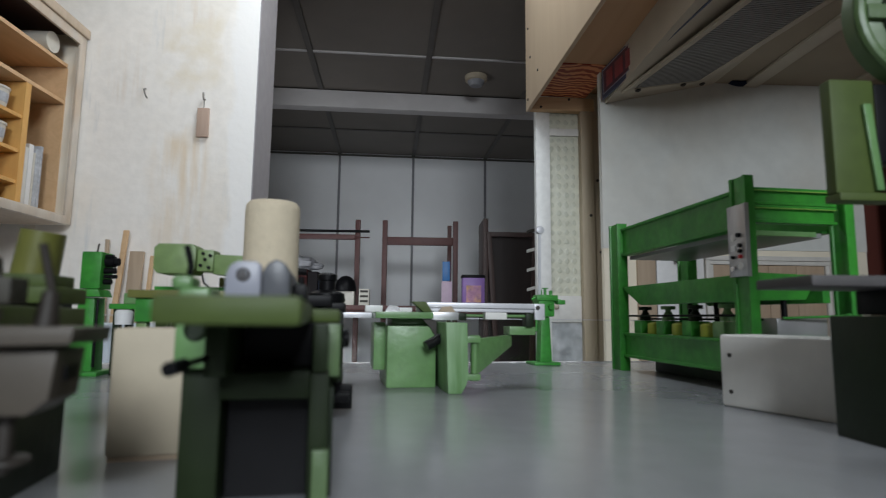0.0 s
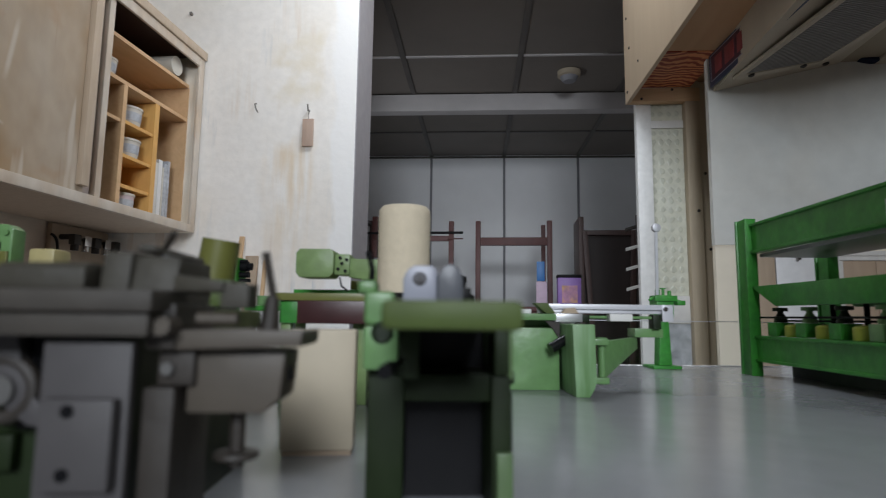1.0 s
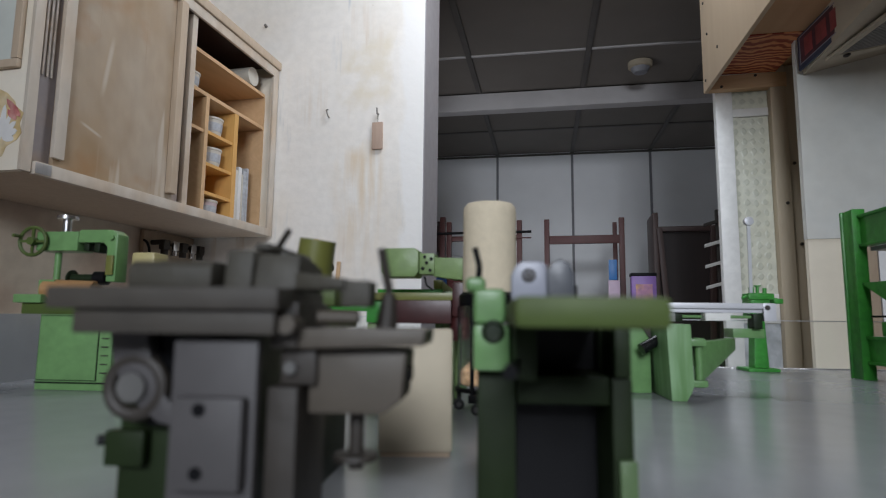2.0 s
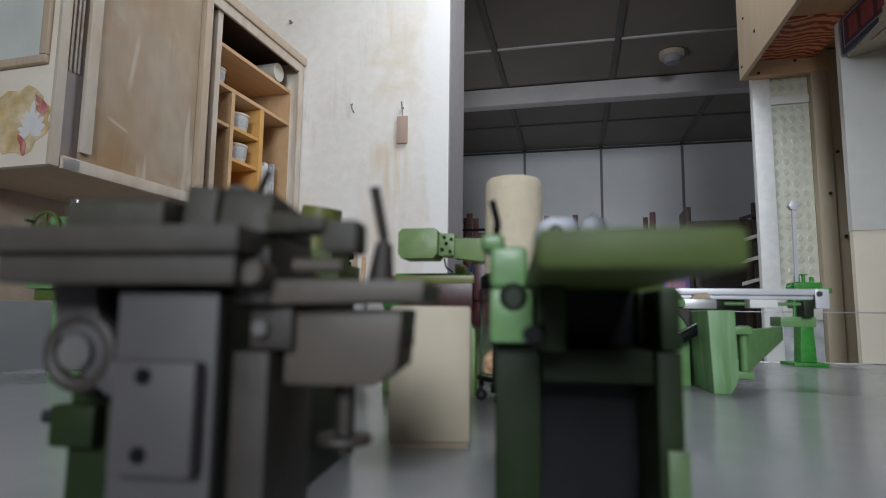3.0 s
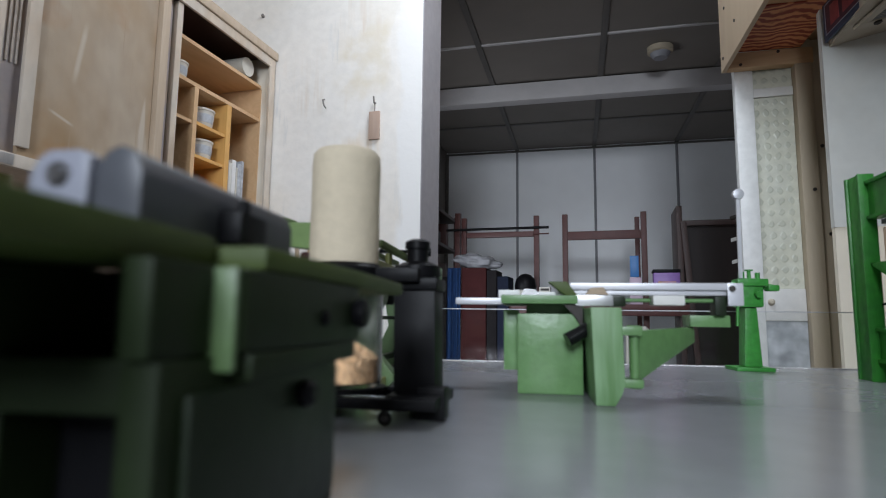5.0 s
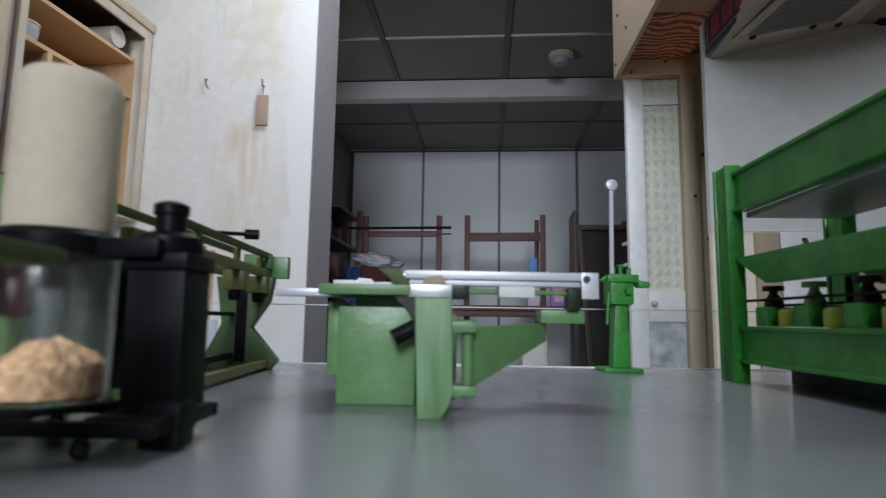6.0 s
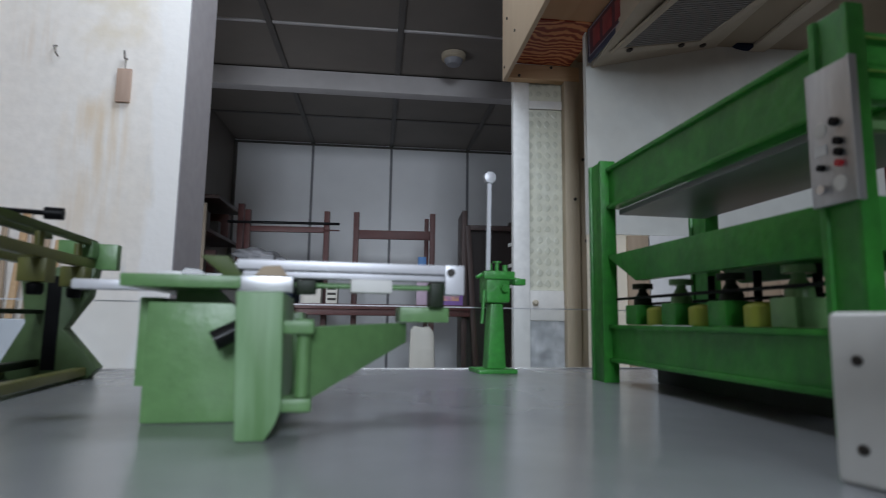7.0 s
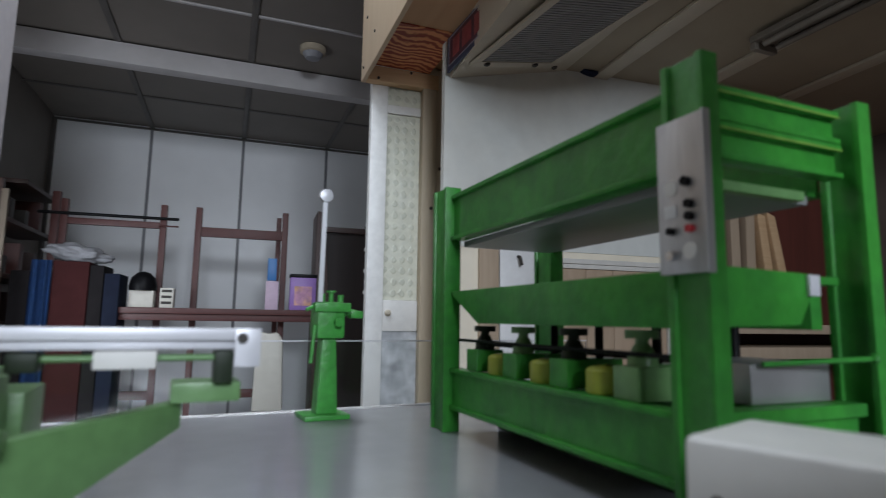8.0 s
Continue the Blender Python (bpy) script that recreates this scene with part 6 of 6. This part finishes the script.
part("wood_wedge", [('p', [(0.086, 0.0978), (0.108, 0.0978), (0.103, 0.1055), (0.091, 0.1045)], 'y', 0.824, 0.834, 0.0008)], M_BOARDS, sw, "brown wooden wedge")
part("extension_bar", [('b', -0.051, 0.0025, 0.885, 0.905, 0.089, 0.0965, 0.0015)], M_ALU, sw, "white extension bar")
part("rip_guide", [('b', -0.005, 0.02, 0.93, 0.95, 0.0975, 0.1075, 0.0006), ('b', 0.03, 0.06, 0.90, 0.925, 0.0975, 0.104, 0.0006)], M_WHITE, sw)
part("blade_guard", [('p', [(0.020, 0.0975), (0.045, 0.0975), (0.038, 0.106), (0.026, 0.107)], 'y', 0.89, 0.893)], M_STEEL, sw)

# pedestal tool with a tall flat rod
ps = thing("model_pedestal_tool", (0.31, 1.215, 0.0), 10, "bright green miniature pedestal machine with a tall steel rod", "model machine", "miniature machines")
part("foot", [('b', 0.283, 0.337, 1.195, 1.245, 0.0, 0.0055, 0.0012)], M_LIME, ps)
part("pedestal", [('p', [(0.299, 0.0056), (0.325, 0.0056), (0.3205, 0.094), (0.3035, 0.094)], 'y', 1.208, 1.232, 0.002)], M_LIME, ps)
part("head", [('b', 0.2945, 0.3285, 1.200, 1.236, 0.0942, 0.138, 0.004)], M_LIME, ps)
part("head_screw", [('c', (0.300, 1.208, 0.138), (0.300, 1.208, 0.148), 0.0045)], M_LIME, ps)
part("spindle", [('c', (0.314, 1.215, 0.138), (0.314, 1.215, 0.150), 0.0028), ('c', (0.314, 1.215, 0.150), (0.314, 1.215, 0.152), 0.006)], M_LIME, ps)
part("head_screw", [('c', (0.325, 1.212, 0.138), (0.325, 1.212, 0.147), 0.0035)], M_LIME, ps)
part("clamp_bar", [('b', 0.290, 0.334, 1.196, 1.206, 0.126, 0.137, 0.0015)], M_LIME, ps)
part("pin", [('c', (0.289, 1.205, 0.132), (0.281, 1.203, 0.128), 0.0022)], M_LIME, ps)
part("boss", [('c', (0.318, 1.196, 0.115), (0.318, 1.190, 0.113), 0.005)], M_LIME, ps)
part("side_arm", [('c', (0.3285, 1.215, 0.127), (0.346, 1.21, 0.124), 0.005), ('b', 0.336, 0.352, 1.202, 1.218, 0.119, 0.128, 0.0015)], M_LIME, ps)
part("side_lever", [('c', (0.292, 1.203, 0.110), (0.288, 1.20, 0.066), 0.0022)], M_LIME, ps)
rodp = part("rod", [('p', [(0.2945, 0.138), (0.300, 0.138), (0.3015, 0.262), (0.296, 0.262)], 'y', 1.202, 1.2045)], M_ALU, ps, "bright flat steel rod")
part("rod_knob", [('r', (0.2995, 1.204, 0.2675), [(0.008, 0.004), (0.0088, 0.0), (0.008, -0.004), (0.003, -0.005)], 20, 'y')], M_ALU, rodp)

# veneer press
M_PLATEN = mat("dull_steel_sheet", (0.27, 0.265, 0.27), 0.45, metal=0.1, vary=0.10, scale=40, bump=0.04, big=10, mix=0.4, stretch=(1, 0.3, 1))
M_LIP = mat("worn_yellow_green_edge", (0.17, 0.33, 0.05), 0.45, vary=0.2, scale=90, bump=0.1, big=40, second=(0.30, 0.36, 0.08))
vp = thing("model_veneer_press", (0.462, 0.752, 0.0), 5.5, "bright green miniature veneer press with three beams and control panel", "model machine", "miniature machines")
X0, X1, Y0, Y1 = 0.462, 0.595, 0.752, 1.135
def channel(y0, y1, x0, x1, z0, z1, side):
    """A rolled channel along y with two flanges to one side."""
    f, t = 0.0045, 0.003
    xs = (x0, x0 + t) if side < 0 else (x1 - t, x1)
    return [('b', x0, x1, y0, y1, z1 - f, z1, 0.0006), ('b', x0, x1, y0, y1, z0, z0 + f, 0.0006), ('b', xs[0] + 0.004 * (1 if side < 0 else -1), xs[1] + 0.004 * (1 if side < 0 else -1), y0, y1, z0 + f, z1 - f)]
for x0, x1, y0, y1, z1 in ((X0 + 0.0015, X0 + 0.009, Y0, Y0 + 0.031, 0.271), (X1 + 0.006, X1 + 0.0135, Y0, Y0 + 0.028, 0.2635), (X0 - 0.004, X0 + 0.010, Y1 - 0.036, Y1, 0.266), (X1, X1 + 0.013, Y1 - 0.036, Y1, 0.262)):
    part("post", [('p', [(x0 - 0.0025, y0), (x1 + 0.0025, y0), (x1 + 0.0025, y0 + 0.005), (x1, y0 + 0.0055), (x1, y1 - 0.0055), (x1 + 0.0025, y1 - 0.005), (x1 + 0.0025, y1),
                         (x0 - 0.0025, y1), (x0 - 0.0025, y1 - 0.005), (x0, y1 - 0.0055), (x0, y0 + 0.0055), (x0 - 0.0025, y0 + 0.005)], 'z', 0.0, z1, 0.0005)], M_GREEN, vp)
for x0, x1, s in ((X0 + 0.0, X0 + 0.016, -1), (X1 - 0.003, X1 + 0.013, 1)):
    part("top_beam", channel(Y0 + 0.032, Y1 - 0.037, x0, x1, 0.2055, 0.2562, s), M_GREEN, vp)
    part("low_beam", channel(Y0 + 0.032, Y1 - 0.037, x0, x1, 0.024, 0.067, s), M_GREEN, vp)
for z0, z1 in ((0.2365, 0.2585), (0.2135, 0.236)):
    part("end_channel", [('p', [(Y0 + 0.010, z0), (Y0 + 0.022, z0), (Y0 + 0.022, z1), (Y0 + 0.010, z1), (Y0 + 0.010, z1 - 0.0035), (Y0 + 0.015, z1 - 0.0045), (Y0 + 0.015, z0 + 0.0045), (Y0 + 0.010, z0 + 0.0035)], 'x', X0 + 0.012, X1 + 0.001, 0.0006)], M_GREEN, vp, "bright green end channel")
    part("channel_lip", [('b', X0 + 0.0122, X1 + 0.0004, Y0 + 0.0092, Y0 + 0.0099, z1 - 0.0046, z1 - 0.0034)], M_LIP, vp, "yellowish worn lip")
part("platen", [('b', X0 + 0.016, X1 - 0.004, Y0 + 0.032, Y1 - 0.037, 0.199, 0.2054, 0.0008)], M_PLATEN, vp, "grey steel platen")
part("platen_rail", [('b', X0 + 0.0125, X1 - 0.018, Y0 + 0.024, Y0 + 0.0315, 0.199, 0.2055, 0.0008)], M_LIGHT, vp, "pale green rail under the platen")
part("moving_beam", [('p', [(Y0 + 0.032, 0.1478), (Y1 - 0.038, 0.1490), (Y1 - 0.041, 0.1445), (Y1 - 0.102, 0.1150), (Y0 + 0.032, 0.1140)], 'x', X0 + 0.0005, X0 + 0.0105, 0.0008)], M_GREEN, vp, "green moving beam")
part("moving_beam", [('p', [(Y0 + 0.032, 0.1478), (Y1 - 0.038, 0.1490), (Y1 - 0.102, 0.1150), (Y0 + 0.032, 0.1140)], 'x', X1 - 0.008, X1 + 0.003, 0.0008)], M_GREEN, vp, "green moving beam")
part("moving_plate", [('b', X0 + 0.0107, X1 - 0.0085, Y0 + 0.0122, Y1 - 0.040, 0.1425, 0.1476, 0.0008)], M_GREEN, vp)
part("end_plate", [('p', [(X0 + 0.0118, 0.150), (X1 - 0.037, 0.148), (X1 - 0.041, 0.136), (X1 - 0.053, 0.117), (X0 + 0.0118, 0.115)], 'y', Y0 + 0.008, Y0 + 0.012, 0.0008)], M_GREEN, vp, "bright green end plate")
part("maker_plate", [('b', X1 - 0.047, X1 - 0.0375, Y0 + 0.005, Y0 + 0.0078, 0.1345, 0.1475, 0.0008)], M_ALU, vp, "small pale plate")
part("low_end", [('b', X0 + 0.0155, X1 - 0.003, Y0 + 0.004, Y0 + 0.02, 0.062, 0.070, 0.0008), ('b', X0 + 0.0155, X1 - 0.003, Y0 + 0.010, Y0 + 0.014, 0.030, 0.0618, 0.0008)], M_GREEN, vp)
for k in range(4):
    y = Y0 + 0.075 + 0.075 * k
    cyl = part("cylinder_block", [('b', X0 + 0.004, X0 + 0.034, y - 0.012, y + 0.012, 0.0675, 0.089, 0.0012)], M_GREEN if k else M_LIGHT, vp)
    if k < 3:
        part("cylinder", [('r', (X0 + 0.019, y + 0.036, 0.0), [(0.0145, 0.0675), (0.015, 0.069), (0.015, 0.0835), (0.0125, 0.0855), (0.006, 0.087)], 24)], M_YELLOW, vp, "yellow-green cylinder")
    part("ram", [('c', (X0 + 0.019, y, 0.0892), (X0 + 0.019, y, 0.107), 0.0045), ('c', (X0 + 0.019, y, 0.107), (X0 + 0.019, y, 0.1125), 0.011), ('r', (X0 + 0.019, y, 0.0892), [(0.010, 0.0), (0.0095, 0.006), (0.005, 0.014)], 18)], M_DARKG if k % 2 else M_LIGHT, vp)
    part("cylinder_block", [('b', X1 - 0.045, X1 - 0.012, y - 0.012, y + 0.012, 0.0675, 0.084, 0.0012)], M_GREEN, vp)
    part("ram", [('c', (X1 - 0.03, y, 0.084), (X1 - 0.03, y, 0.1235), 0.004)], M_BLACK, vp)
for x, z in ((X0 + 0.010, 0.097), (X0 + 0.045, 0.092)):
    part("hydraulic_pipe", [('c', (x, Y0 + 0.04, z), (x, Y1 - 0.04, z), 0.0016, None, 10)], M_BLACK, vp)
part("pump_box", [('b', X0 + 0.045, X1 - 0.018, Y0 + 0.016, Y0 + 0.075, 0.0705, 0.094, 0.0012)], M_PLATE, vp, "grey metal pump box")
part("pump_lever", [('c', (X0 + 0.05, Y0 + 0.012, 0.094), (X1 - 0.006, Y0 - 0.004, 0.0975), 0.0016), ('r', (X1 - 0.006, Y0 - 0.004, 0.0975), [(0.001, -0.003), (0.0035, -0.001), (0.0035, 0.002), (0.001, 0.0035)], 14)], M_GREEN, vp)
# added dark block gives the shade under the low beams
part("shade_block", [('b', X0 + 0.060, X1 - 0.010, Y0 + 0.045, Y1 - 0.036, 0.0, 0.0255)], M_DARKG, vp, "dark block added for the shade under the press")
part("base_plate", [('b', X0 + 0.016, X1 - 0.004, Y0 + 0.03, Y1 - 0.04, 0.026, 0.031)], M_DARKG, vp)
ctl = part("control_panel", [('b', X0 - 0.0045, X0 - 0.0012, Y0 - 0.001, Y0 + 0.0325, 0.1445, 0.2345, 0.0008)], M_PLATE, vp, "brushed steel control panel")
part("edge_trim", [('b', X0 - 0.0052, X0 + 0.0005, Y0 - 0.0030, Y0 - 0.0012, 0.144, 0.235, 0.0005)], M_PLATE, ctl)
for y, z, r, m_ in ((0.010, 0.196, 0.0028, M_BLACK), (0.008, 0.183, 0.0026, M_BLACK), (0.008, 0.176, 0.0026, M_BLACK), (0.008, 0.169, 0.0023, M_RED), (0.022, 0.169, 0.0022, M_BLACK), (0.022, 0.155, 0.003, M_STEEL)):
    part("button", [('c', (X0 - 0.0046, Y0 + y, z), (X0 - 0.0080, Y0 + y, z), r, None, 14)], m_, ctl)
part("display", [('b', X0 - 0.0053, X0 - 0.0046, Y0 + 0.018, Y0 + 0.027, 0.177, 0.184)], M_WHITE, ctl, "pale display window")
for y, z in ((0.022, 0.194), (0.010, 0.157)):
    part("dial", [('c', (X0 - 0.0046, Y0 + y, z), (X0 - 0.0051, Y0 + y, z), 0.0048)], M_WHITEBOX, ctl)

# white box with screws
wb = thing("white_block", (0.385, 0.688, 0.0), -66, "white painted wooden block with two screws, standing by the press", "block")
part("block", [('b', 0.385, 0.540, 0.688, 0.75, 0.0, 0.0755, 0.0035, 3)], M_WHITEBOX, wb)
for z in (0.016, 0.054):
    part("screw", [('r', (0.397, 0.688, z), [(0.0023, 0.0), (0.0024, -0.0006), (0.001, -0.001)], 14, 'y')], M_DKGREY, wb)

# band saw
bs_ = thing("model_band_saw", (0.40, 0.49, 0.0), 0, "olive green miniature band saw with grey table", "model machine", "miniature machines")
part("base", [('b', 0.396, 0.505, 0.465, 0.535, 0.0, 0.095, 0.0015)], M_DARKG, bs_)
part("table", [('b', 0.327, 0.455, 0.455, 0.52, 0.1145, 0.122, 0.001)], M_GREY, bs_, "grey cast table")
part("trunnion", [('b', 0.40, 0.44, 0.47, 0.51, 0.0955, 0.1142, 0.001)], M_BLACK, bs_)
part("column", [('p', [(0.466, 0.0955), (0.502, 0.0955), (0.505, 0.290), (0.478, 0.290), (0.470, 0.14)], 'y', 0.508, 0.532, 0.0015)], M_OLIVE, bs_)
hsg = part("wheel_housing", [('r', (0.461, 0.500, 0.335), [(0.050, 0.007), (0.058, 0.006), (0.058, -0.006), (0.055, -0.008)], 40, 'y'), ('o', (0.461, 0.492, 0.335), 0.0535, 0.0045, 'y', 40, 8)], M_CLAMP, bs_, "olive green round wheel housing")
part("housing_recess", [('r', (0.461, 0.4915, 0.335), [(0.036, 0.0), (0.036, -0.002)], 30, 'y')], M_DARKG, hsg)
part("spoke", [('b', 0.411, 0.511, 0.487, 0.4895, 0.329, 0.341, 0.001)], M_CLAMP, hsg)
gd = part("blade_guard", [('b', 0.384, 0.4205, 0.500, 0.512, 0.190, 0.283, 0.002)], M_OLIVE, bs_, "olive green upper blade guard")
part("guard_edge", [('p', [(0.4080, 0.262), (0.4150, 0.262), (0.4205, 0.192), (0.4145, 0.192)], 'y', 0.4965, 0.4998, 0.001)], M_LIGHT, gd, "light green edge strip")
part("guard_lip", [('b', 0.3835, 0.432, 0.496, 0.513, 0.1835, 0.1898, 0.001)], M_OLIVE, gd)
part("guide_block", [('b', 0.4208, 0.448, 0.500, 0.514, 0.215, 0.280, 0.0015)], M_BLACK, bs_, "black guide block")
part("guide_post", [('c', (0.461, 0.494, 0.1222), (0.461, 0.494, 0.275), 0.004)], M_BLACK, bs_)
